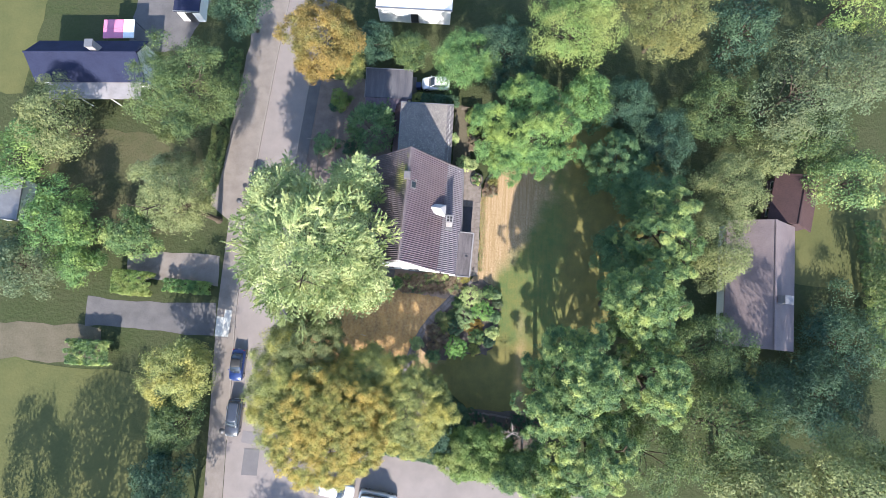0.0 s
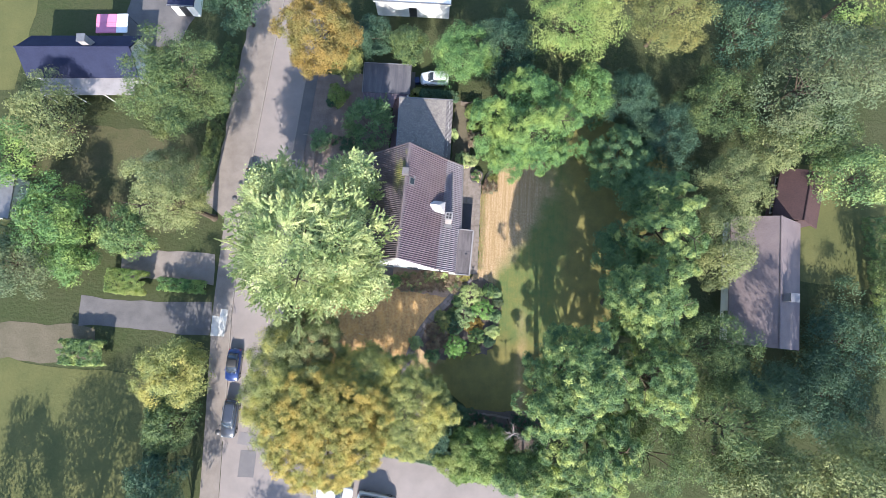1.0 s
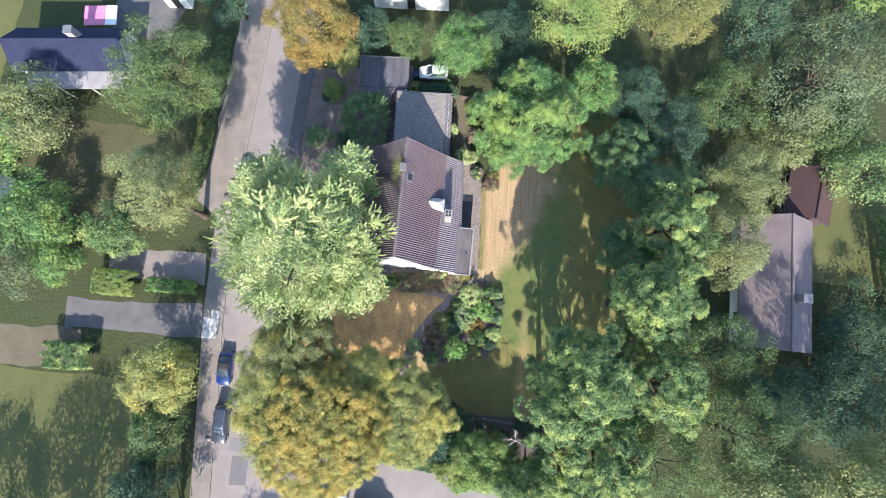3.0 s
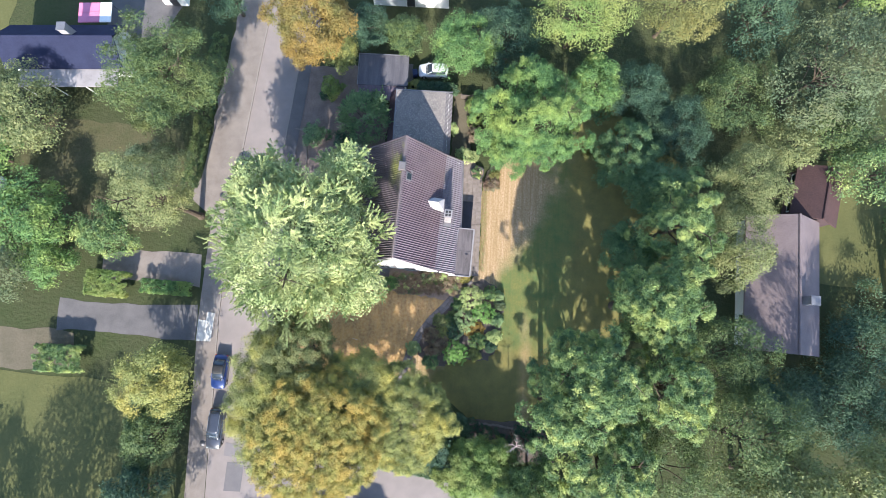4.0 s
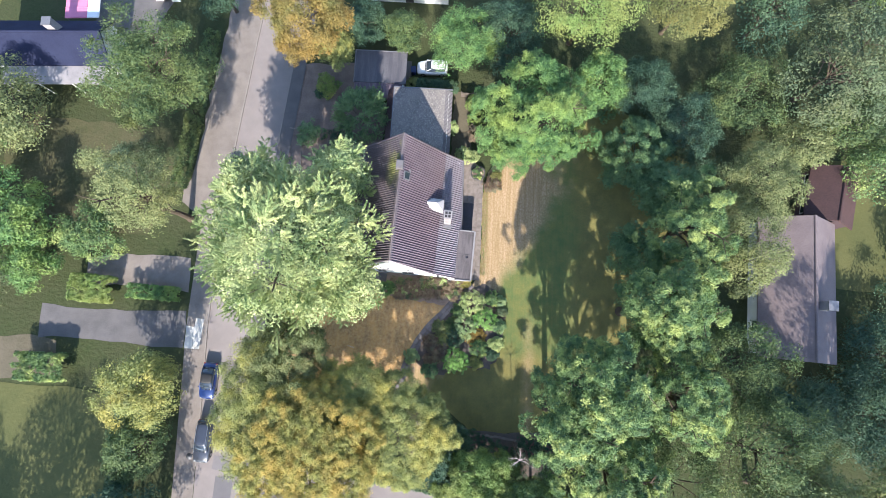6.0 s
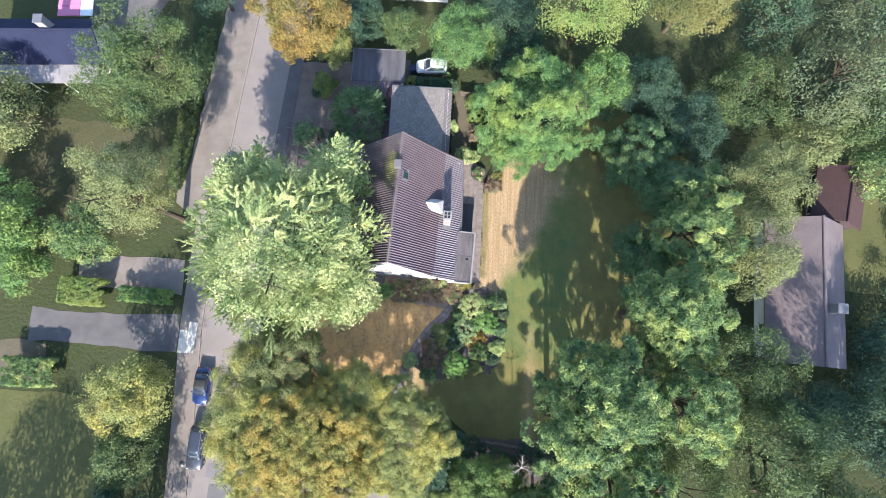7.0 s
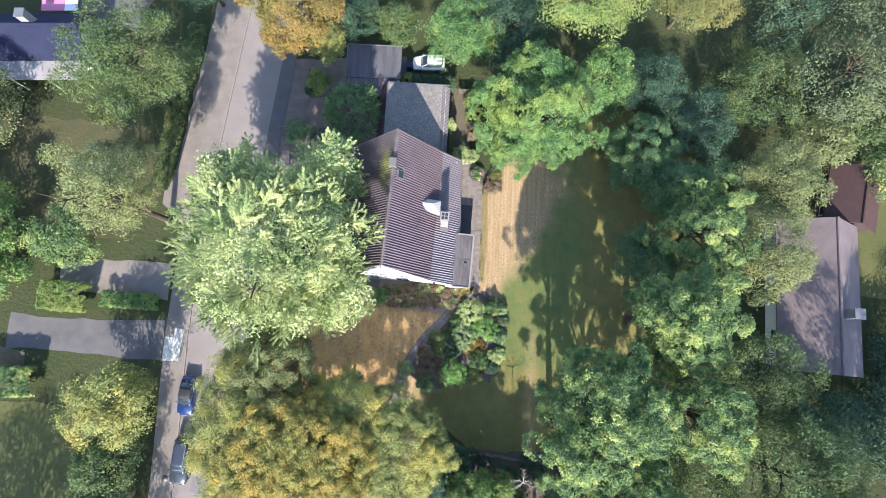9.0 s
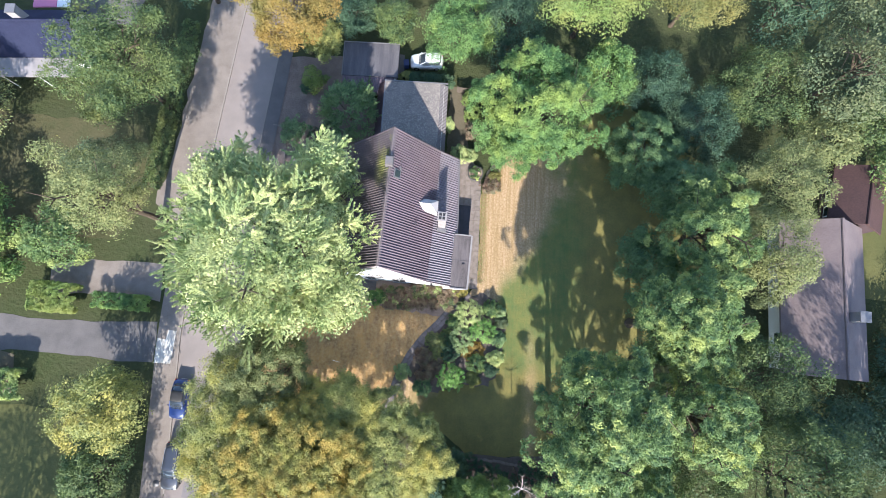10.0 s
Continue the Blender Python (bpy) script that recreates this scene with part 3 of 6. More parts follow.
def build_roads():
    tagged(part("road", ribbon(offset_line(PAVE + LANE / 2), LANE / 2 + 0.05, 0.012, 0.05), ASPHALT), "worn grey asphalt lane in sun and shade", "road", kind="structure")
    street = [(-19.5 + i * 4.0, -20.5 - i * 0.58) for i in range(-1, 28)]
    tagged(part("road", ribbon(street, 4.6, 0.020, 0.05), ASPHALT), "grey asphalt side street joining the lane", "road", kind="structure")
    tagged(part("pavement", ribbon(offset_line(PAVE / 2), PAVE / 2 - 0.07, 0.10), PAVING), "grey-brown pavement beside the lane", "pavement", kind="structure")
    # darker paving here puts part of the trees' shade into the colour
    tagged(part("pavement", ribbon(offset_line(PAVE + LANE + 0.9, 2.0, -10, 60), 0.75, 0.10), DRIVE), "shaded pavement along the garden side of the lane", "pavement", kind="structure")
    tagged(part("asphalt_repair", slab([(-22.9, -21.0), (-21.0, -21.0), (-20.9, -17.9), (-22.8, -17.9)], 0.02, 0.085), ASPHALT_NEW), "dark rectangular asphalt repair in the lane", "repair patch", kind="structure")
    tagged(part("asphalt_repair", slab([(-23.3, -17.2), (-20.2, -17.6), (-20.0, -16.1), (-23.2, -15.8)], 0.02, 0.078), ASPHALT_OLD), "faded asphalt repair in the lane", "repair patch", kind="structure")
    tagged(part("driveway_apron", slab([(-27.9, -4.6), (-26.2, -4.6), (-26.0, -1.3), (-26.9, -1.2), (-27.0, -2.2), (-27.9, -2.1)], 0.05, 0.115, 0.01), CONCRETE), "pale concrete driveway apron across the pavement", "driveway", kind="structure")
    tagged(part("driveway_apron", slab([(-27.6, 12.7), (-26.0, 12.7), (-26.0, 16.3), (-27.5, 16.3)], 0.05, 0.115, 0.01), PAVING), "pale concrete apron across the pavement", "driveway", kind="structure")


def kerb_row(points, name_label, tops=0.13):
    """Kerb stones laid end to end, each a piece of its own."""
    root = empty("kerb", Matrix.Identity(4), name_label, "kerb", kind="structure")
    me = None
    for (x0, y0), (x1, y1) in zip(points, points[1:]):
        d = Vector((x1 - x0, y1 - y0, 0))
        if me is None:
            bm = boxes(((-0.075, 0.01, -0.1), (0.075, d.length - 0.01, tops)), bevel=0.015)
            me = bpy.data.meshes.new("kerb_stone")
            bm.to_mesh(me)
            bm.free()
            me.materials.append(KERB)
        s = new("kerb_stone", me)
        s.parent = root
        s.matrix_world = Matrix.Translation((x0, y0, 0)) @ Matrix.Rotation(math.atan2(-d.x, d.y), 4, "Z")


# ---- garden sheets ----
def build_sheets():
    lawn = [(4.75, 15.4), (5.6, 17.6), (7.5, 19.8), (14, 20.5), (16.5, 23), (17.6, 27), (21, 27), (24, 23), (29.5, 20), (29, 8), (26, 2), (20, -2), (16.5, -6), (15, -11.4), (9, -12.0), (4.4, -11.8),
            (0.6, -9), (-3.2, -8.2), (-2.9, -5.6), (-2.2, -3.8), (-0.6, -1.6), (1.6, 1.1), (3.6, 3.4), (4.75, 5.3)]
    tagged(part("lawn", sheet(lawn, 0.022, 0.10, 3), LAWN), "mown lawn parched brown along the terrace", "lawn", kind="structure")
    brown = [(-17, 3.6), (-9, 3.6), (-4.2, 3.4), (2.2, 2.6), (0.2, 0.2), (-2.0, -2.4), (-3.1, -4.6), (-3.7, -7.5), (-9, -9), (-16, -8), (-18.0, -2)]
    tagged(part("lawn", sheet(brown, 0.018, 0.12, 4), DRY_LAWN), "dried-out brown lawn dappled with tree shade", "lawn", kind="structure")
    bed = [(-8, 5.6), (3.4, 5.4), (3.7, 4.3), (3.0, 2.6), (1.4, 1.6), (-4.2, 2.2), (-8, 2.6)]
    tagged(part("flower_bed", sheet(bed, 0.03, 0.1, 5, 0.4), BROWN_EARTH), "bare brown soil bed before the gable", "flower bed", kind="structure")
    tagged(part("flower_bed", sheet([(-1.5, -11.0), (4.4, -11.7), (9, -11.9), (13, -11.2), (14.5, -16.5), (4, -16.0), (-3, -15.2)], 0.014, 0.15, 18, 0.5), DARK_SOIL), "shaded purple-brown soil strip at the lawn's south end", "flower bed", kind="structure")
    isle = [(3.4, 3.7), (5.4, 4.2), (6.9, 3.5), (7.8, 0.6), (7.5, -3.5), (6.3, -5.1), (3.4, -5.5), (0.3, -6.2), (-1.9, -5.2), (-2.2, -3.6), (-0.9, -1.9), (0.3, -0.3), (1.9, 1.4)]
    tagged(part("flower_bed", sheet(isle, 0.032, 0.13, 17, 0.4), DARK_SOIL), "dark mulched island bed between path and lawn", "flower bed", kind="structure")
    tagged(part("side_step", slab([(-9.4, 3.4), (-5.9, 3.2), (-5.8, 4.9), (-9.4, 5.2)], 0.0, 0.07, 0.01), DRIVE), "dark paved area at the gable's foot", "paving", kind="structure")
    front = [(-18.2, 30), (-11, 30.5), (-10.8, 26), (-7, 25.5), (-7.5, 18.5), (-12, 15), (-18.7, 14)]
    tagged(part("garden_soil", sheet(front, 0.016, 0.1, 6), FRONT_SOIL), "shaded brown front garden soil", "soil", kind="structure")
    drive = [(-11.0, 31.2), (-4.4, 31.2), (-4.4, 26), (-11.0, 26)]
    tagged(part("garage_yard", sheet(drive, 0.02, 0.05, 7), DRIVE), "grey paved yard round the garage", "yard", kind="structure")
    alley = [(0.9, 27.5), (2.6, 27.5), (3.4, 19), (2.0, 17.9), (0.9, 18)]
    tagged(part("side_path", sheet(alley, 0.02, 0.05, 8), DRY_BEIGE), "shaded bare earth path behind the house", "path", kind="structure")
    sw = [(-75, -9.2), (-52, -8.8), (-40, -9.4), (-33.5, -10.5), (-31, -26), (-31, -52), (-75, -52)]
    tagged(part("lawn", sheet(sw, 0.02, 0.2, 9, 2.0), GRASS_BACK), "wide olive neighbouring lawn with tree shadows", "lawn", kind="structure")
    nw = [(-90, 28), (-57, 26), (-55, 45), (-56, 70), (-90, 70)]
    tagged(part("lawn", sheet(nw, 0.02, 0.2, 10, 2.0), GRASS_BACK), "pale green neighbouring lawn", "lawn", kind="structure")
    ne = [(44, 6), (70, 4), (70, 24), (46, 21), (43, 14)]
    tagged(part("lawn", sheet(ne, 0.02, 0.2, 11, 2.0), GRASS_BACK), "light green lawn beside the far house", "lawn", kind="structure")
    yard = [(-44, 33), (-36, 33), (-33, 42), (-33, 62), (-42, 62)]
    tagged(part("gravel_yard", sheet(yard, 0.02, 0.15, 12, 1.5), DRIVE), "grey gravel yard beside the far house", "yard", kind="structure")
    west = [(-44.5, -3.9), (-28.2, -4.6), (-28.2, -0.6), (-40, -0.8), (-44.5, -0.4)]
    tagged(part("driveway", sheet(west, 0.02, 0.1, 13, 1.5), DRIVE), "grey paved driveway west of the lane", "driveway", kind="structure")
    west2 = [(-40, 2.2), (-28.2, 1.6), (-28.2, 5.6), (-36, 5.8), (-40, 5.0)]
    tagged(part("driveway", sheet(west2, 0.02, 0.1, 14, 1.5), PAVING), "shaded grey forecourt west of the lane", "driveway", kind="structure")
    verge = [(-30.2, 12), (-27.2, 10), (-26.6, 20), (-25.6, 31), (-24.4, 42), (-26.8, 42), (-28.0, 30), (-29.2, 18)]
    tagged(part("verge", sheet(verge, 0.019, 0.15, 19, 1.5), PAVING), "shaded grey-brown verge beside the pavement", "verge", kind="structure")
    soil = [(-70, -8.6), (-42, -8.6), (-42, -4.2), (-70, -4.0)]
    tagged(part("garden_soil", sheet(soil, 0.016, 0.15, 15, 1.5), DRY_BEIGE), "pale dry ground beside the neighbouring lawn", "soil", kind="structure")
    wg = [(-52, 8), (-34, 8), (-30.5, 14), (-33, 21), (-52, 22)]
    tagged(part("garden_soil", sheet(wg, 0.016, 0.15, 16, 1.5), ROUGH_GRASS), "rough olive-brown garden ground west of the lane", "soil", kind="structure")


build_ground()
build_roads()
kerb_row([(x, y) for x, y in offset_line(PAVE, 1.0, -17.5, 42)], "pale kerb of the pavement beside parked cars")
kerb_row([(x, y) for x, y in offset_line(PAVE + LANE + 0.08, 1.0, -8, 42)], "pale kerb on the garden side of the lane")
kerb_row([(-15.5 + i * 0.99, -16.36 - i * 0.1436) for i in range(36)], "pale kerb of the side street")
build_sheets()


# ---- the house ----
RIDGE, EAVE_N = 9.5, 6.45
KINK_X, KINK_Z, EAVE_Z, WEST_X, WEST_Z = 4.3, 4.6, 2.75, -4.55, 4.2
EAVE_X_N, EAVE_X_S = 6.25, 7.15   # the garden eave runs slightly askew


def corrugated(name, top, low, y0, y1, pitch, amp, material, parent, label="", cut=None, seg=2, thick=0.012, low_south=None):
    """A corrugated slope from top to low, both (x, z), between y0 and y1; waves run down the slope.
    cut: (y at the top, y at the low edge) of a slanting south verge."""
    bm = bmesh.new()
    n = int((y1 - y0) / pitch * 6)
    dx, dz = low[0] - top[0], low[1] - top[1]
    length = math.hypot(dx, dz)
    nx, nz = -dz / length, dx / length
    if nz < 0:
        nx, nz = -nx, -nz
    rows = []
    for i in range(n + 1):
        y = y0 + (y1 - y0) * i / n
        if low_south is not None:
            dx = low_south + (low[0] - low_south) * i / n - top[0]
        a = amp * math.sin(y / pitch * math.tau)
        rows.append([[bm.verts.new((top[0] + dx * k / seg + nx * (a - d), y, top[1] + dz * k / seg + nz * (a - d))) for k in range(seg + 1)] for d in (0, thick)])
    for a, b in zip(rows, rows[1:]):
        for s in (0, 1):
            for k in range(seg):
                bm.faces.new((a[s][k], a[s][k + 1], b[s][k + 1], b[s][k]))
        bm.faces.new((a[0][seg], a[1][seg], b[1][seg], b[0][seg]))
        bm.faces.new((a[0][0], a[1][0], b[1][0], b[0][0]))
    if cut:
        p, q = Vector((top[0], cut[0], top[1])), Vector((low[0], cut[1], low[1]))
        no = (q - p).cross(Vector((nx, 0, nz))).normalized()
        if no.y > 0:
            no = -no
        bmesh.ops.bisect_plane(bm, geom=bm.verts[:] + bm.edges[:] + bm.faces[:], plane_co=p, plane_no=no, clear_outer=True)
    bmesh.ops.recalc_face_normals(bm, faces=bm.faces)
    return part(name, bm, material, parent, label)


def prism(bm, pts, axis_from, axis_to):
    """A solid from an outline of (x, z) points drawn between two y values."""
    a = [bm.verts.new((x, axis_from, z)) for x, z in pts]
    b = [bm.verts.new((x, axis_to, z)) for x, z in pts]
    bm.faces.new(a)
    bm.faces.new(b[::-1])
    for i in range(len(pts)):
        j = (i + 1) % len(pts)
        bm.faces.new((a[j], a[i], b[i], b[j]))


def gable(bm, line, holes, y0, y1):
    """A gable wall under the roof line, a list of (x, z), with rectangular openings (x0, x1, z0, z1) through it."""
    def height(x):
        for (xa, za), (xb, zb) in zip(line, line[1:]):
            if xa <= x <= xb:
                return za + (zb - za) * (x - xa) / (xb - xa)
        return line[-1][1]
    xs = sorted({p[0] for p in line} | {h[0] for h in holes} | {h[1] for h in holes})
    for xa, xb in zip(xs, xs[1:]):
        mid = (xa + xb) / 2
        here = sorted((h for h in holes if h[0] <= mid <= h[1]), key=lambda h: h[2])
        z = 0.0
        for h in here:
            prism(bm, [(xa, z), (xb, z), (xb, h[2]), (xa, h[2])], y0, y1)
            z = h[3]
        prism(bm, [(xa, z), (xb, z), (xb, height(xb)), (xa, height(xa))], y0, y1)
    bmesh.ops.remove_doubles(bm, verts=bm.verts, dist=0.0005)
    bmesh.ops.recalc_face_normals(bm, faces=bm.faces)


# windows of the south gable in the house's own x, z
GABLE_WINDOWS = [(-2.1, -1.0, 0.06, 2.6), (0.65, 2.1, 0.06, 2.6), (-1.55, -0.9, 3.3, 4.8), (-0.8, -0.05, 3.3, 4.8), (1.35, 2.05, 3.2, 4.7), (-3.7, -3.0, 2.8, 3.9), (-3.9, -2.6, 0.3, 2.0)]


def window(parent, x0, x1, z0, z1, y, depth=0.3, out=-1):
    """A window set into a wall that faces out (-1: south): frame, mullion, panes and sill."""
    w = part("window", boxes(((x0, y + 0.10, z0), (x0 + 0.06, y + 0.17, z1)), ((x1 - 0.06, y + 0.10, z0), (x1, y + 0.17, z1)), ((x0 + 0.06, y + 0.10, z0), (x1 - 0.06, y + 0.17, z0 + 0.06)), ((x0 + 0.06, y + 0.10, z1 - 0.06), (x1 - 0.06, y + 0.17, z1))), WHITE_PAINT, parent, "white framed window with dark glass")
    mid = (x0 + x1) / 2
    for a, b in ((x0 + 0.06, mid - 0.025), (mid + 0.025, x1 - 0.06)):
        part("pane", boxes(((a, y + 0.115, z0 + 0.06), (b, y + 0.13, z1 - 0.06))), SKY_GLASS if z0 > 2.7 else DARK_PANE, w)
    part("mullion", boxes(((mid - 0.025, y + 0.105, z0 + 0.06), (mid + 0.025, y + 0.165, z1 - 0.06))), WHITE_PAINT, w)
    part("sill", boxes(((x0 - 0.06, y + 0.01, z0 - 0.05), (x1 + 0.06, y + 0.10, z0)), bevel=0.008), ZINC, w)
    return w


def build_house():
    h = empty("house", pose(-4.33, 11.75, 0, 0, 0, -3.0), "white rendered house with steep corrugated brown roof", "house")
    south, north = -6.72, 6.1
    line = [(-4.1, 4.25), (0.0, RIDGE - 0.22), (KINK_X, KINK_Z - 0.2), (5.9, 3.05)]
    bm = bmesh.new()
    gable(bm, line, GABLE_WINDOWS, south, south + 0.3)
    part("south_gable", bm, RENDER_WHITE, h)
    bm = bmesh.new()
    gable(bm, line, [], north - 0.3, north)
    part("north_gable", bm, RENDER_WHITE, h)
    part("west_wall", boxes(((-4.1, south + 0.3, 0), (-3.8, north - 0.3, 4.2))), RENDER_WHITE, h)
    part("east_wall", boxes(((5.6, south + 0.3, 0), (5.9, north - 0.3, 2.8))), RENDER_WHITE, h)
    part("attic_floor", boxes(((-3.8, south + 0.3, 2.5), (5.6, north - 0.3, 2.7))), RENDER_WHITE, h)
    for x0, x1, z0, z1 in GABLE_WINDOWS:
        window(h, x0, x1, z0, z1, south - 0.13)
    pitch = 0.2425
    corrugated("roof_slope", (0.06, RIDGE), (KINK_X, KINK_Z), -7.3, EAVE_N, pitch, 0.064, ROOF_SHEET, h, "brown corrugated fibre-cement slope", cut=(-6.45, -6.85))
    corrugated("roof_slope", (KINK_X + 0.02, KINK_Z - 0.03), (EAVE_X_N, EAVE_Z), -7.3, EAVE_N, pitch, 0.064, ROOF_SHEET_PALE, h, "paler weathered lower corrugated slope", cut=(-6.85, -6.95), low_south=EAVE_X_S)
    corrugated("roof_slope", (-0.06, RIDGE), (WEST_X, WEST_Z), -7.3, EAVE_N, pitch, 0.064, ROOF_MOSS_SUNLIT, h, "mossy shaded corrugated slope", cut=(-6.45, -6.85))
    # boarding under the sheets
    for pts in ([(0, RIDGE - 0.06), (0, RIDGE - 0.2), (KINK_X, KINK_Z - 0.2), (KINK_X, KINK_Z - 0.08)], [(KINK_X, KINK_Z - 0.09), (KINK_X, KINK_Z - 0.2), (EAVE_X_N - 0.1, EAVE_Z - 0.14), (EAVE_X_N - 0.1, EAVE_Z - 0.04)], [(0, RIDGE - 0.06), (0, RIDGE - 0.2), (WEST_X + 0.1, WEST_Z - 0.10), (WEST_X + 0.1, WEST_Z + 0.04)]):
        bm = bmesh.new()
        prism(bm, pts, -6.44, EAVE_N - 0.05)
        bmesh.ops.recalc_face_normals(bm, faces=bm.faces)
        part("roof_boarding", bm, ROOF_BROWN, h)
    # ridge cap in lengths
    bm = bmesh.new()
    prism(bm, [(-0.2, RIDGE - 0.14), (-0.02, RIDGE + 0.09), (0.02, RIDGE + 0.09), (0.2, RIDGE - 0.14), (0.0, RIDGE + 0.02)], -6.47, EAVE_N + 0.02)
    bmesh.ops.recalc_face_normals(bm, faces=bm.faces)
    part("ridge_cap", bm, surface("ridge_cap_sheet", (0.2, 0.165, 0.165), (0.15, 0.12, 0.125), 0.8), h)
    # verge boards follow the gable line
    for y, cutdy in ((EAVE_N, 0.0), (-6.45, -0.4)):
        bm = bmesh.new()
        rod(bm, (0, y, RIDGE - 0.02), (KINK_X, y + cutdy, KINK_Z - 0.02), 0.06, 0.06, 6)
        rod(bm, (KINK_X, y + cutdy, KINK_Z - 0.02), (EAVE_X_S if y < 0 else EAVE_X_N, y + cutdy * 1.2, EAVE_Z), 0.06, 0.06, 6)
        rod(bm, (0, y, RIDGE - 0.02), (WEST_X, y + cutdy, WEST_Z), 0.06, 0.06, 6)
        part("verge_board", bm, ROOF_SHEET, h)
    # gutter along the east eave
    bm = bmesh.new()
    rod(bm, (EAVE_X_S + 0.04, -6.9, EAVE_Z - 0.07), (EAVE_X_N + 0.06, EAVE_N, EAVE_Z - 0.07), 0.07, 0.07, 8)
    part("gutter", bm, ZINC, h, "grey zinc gutter")
    # chimney on the lower slope
    c = part("chimney", boxes(((4.82, -1.4, 2.6), (5.55, -0.65, 7.6))), CHIMNEY_STONE, h, "tall pale rendered chimney with four flues")
    part("chimney_cap", boxes(((4.76, -1.46, 7.6), (5.61, -0.59, 7.75)), bevel=0.02), CHIMNEY_STONE, c)
    for i in (0, 1):
        for j in (0, 1):
            part("flue", boxes(((4.89 + i * 0.33, -1.33 + j * 0.34, 7.73), (5.13 + i * 0.33, -1.08 + j * 0.34, 7.78))), BLACK, c)
    part("chimney_skirt", boxes(((4.74, -1.75, 3.2), (5.63, -1.4, 4.5)), bevel=0.03), ZINC, c)
    # hipped dormer cap
    bm = bmesh.new()
    v = [bm.verts.new(p) for p in ((2.85, 0.42, 6.45), (3.9, 0.4, 6.45), (4.62, -0.28, 5.35), (3.2, -0.22, 5.7), (4.62, 1.05, 5.35), (3.2, 1.05, 5.7), (4.58, -0.22, 4.0), (3.25, -0.18, 4.6), (4.58, 1.0, 4.0), (3.25, 1.0, 4.6))]
    for f in ((0, 3, 2, 1), (1, 2, 4), (0, 1, 4, 5), (3, 7, 6, 2), (2, 6, 8, 4), (4, 8, 9, 5), (0, 5, 9, 7, 3), (7, 9, 8, 6)):
        bm.faces.new([v[i] for i in f])
    bmesh.ops.recalc_face_normals(bm, faces=bm.faces)
    part("dormer", bm, DORMER_WHITE, h, "small white hipped roof dormer")
    # zinc stack across the ridge, roof light and vent pipes
    s = part("ridge_stack", boxes(((-0.40, 2.65, 8.8), (0.30, 3.5, 9.95)), bevel=0.03), ROOF_SHEET_GREY, h, "grey sheet-clad ridge stack")
    part("stack_cap", boxes(((-0.34, 2.72, 9.95), (0.24, 3.42, 10.04)), bevel=0.02), ROOF_SHEET_GREY, s)
    slope = math.atan2(RIDGE - KINK_Z, KINK_X)
    m = Matrix.Translation((0.62, 2.25, RIDGE - 0.62 * math.tan(slope))) @ Matrix.Rotation(slope, 4, "Y")
    bm = bmesh.new()
    box(bm, (-0.4, -0.42, 0.0), (0.4, 0.42, 0.14), 0.02, m)
    r = part("roof_light", bm, ZINC, h, "small grey framed roof light")
    bm = bmesh.new()
    box(bm, (-0.3, -0.32, 0.14), (0.3, 0.32, 0.16), 0.0, m)
    part("pane", bm, DARK_GLASS, r)
    bm = bmesh.new()
    rod(bm, (0.95, 2.75, 8.2), (0.95, 2.75, 9.15), 0.07, 0.07, 8)
    rod(bm, (0.95, 2.75, 9.15), (0.95, 2.75, 9.25), 0.12, 0.10, 8)
    part("vent_pipe", bm, ZINC, h)
    bm = bmesh.new()
    rod(bm, (2.75, -1.75, 6.2), (2.75, -1.75, 7.0), 0.05, 0.05, 8)
    part("vent_pipe", bm, DARK_METAL, h)
    # flat-roofed bay on the garden side
    part("bay_wall", boxes(((5.9, -6.95, 0), (8.2, -1.75, 2.95))), RENDER_WHITE, h)
    b = part("bay_roof", boxes(((6.55, -7.1, 2.97), (8.36, -1.6, 3.1))), FELT, h, "grey felt flat roof")
    for lo, hi in (((8.24, -7.1, 3.1), (8.4, -1.6, 3.18)), ((6.6, -7.14, 3.1), (8.24, -7.02, 3.18)), ((6.6, -1.68, 3.1), (8.24, -1.56, 3.18))):
        part("roof_rim", boxes((lo, hi), bevel=0.01), RIM, b)
    for k in range(1):
        y = -4.25
        part("seam", boxes(((6.6, y, 3.1), (8.24, y + 0.04, 3.112))), DARK_METAL, b)
    part("roof_vent", boxes(((7.55, -5.3, 3.1), (7.85, -4.6, 3.24)), bevel=0.02), FELT, b)
    part("wall_lamp", boxes(((4.6, -6.95, 2.0), (4.85, -6.73, 2.3)), bevel=0.03), DARK_METAL, h, "dark wall lamp on the gable")
    bm = bmesh.new()
    rod(bm, (6.0, -6.8, 0.1), (6.0, -6.8, 2.7), 0.05, 0.05, 8)
    part("downpipe", bm, ZINC, h)
    part("dark_paving", boxes(((5.95, -1.5, 0.03), (8.05, 2.3, 0.10)), bevel=0.01), DARK_PAVING, h, "dark smooth paving beside the bay")
    return h


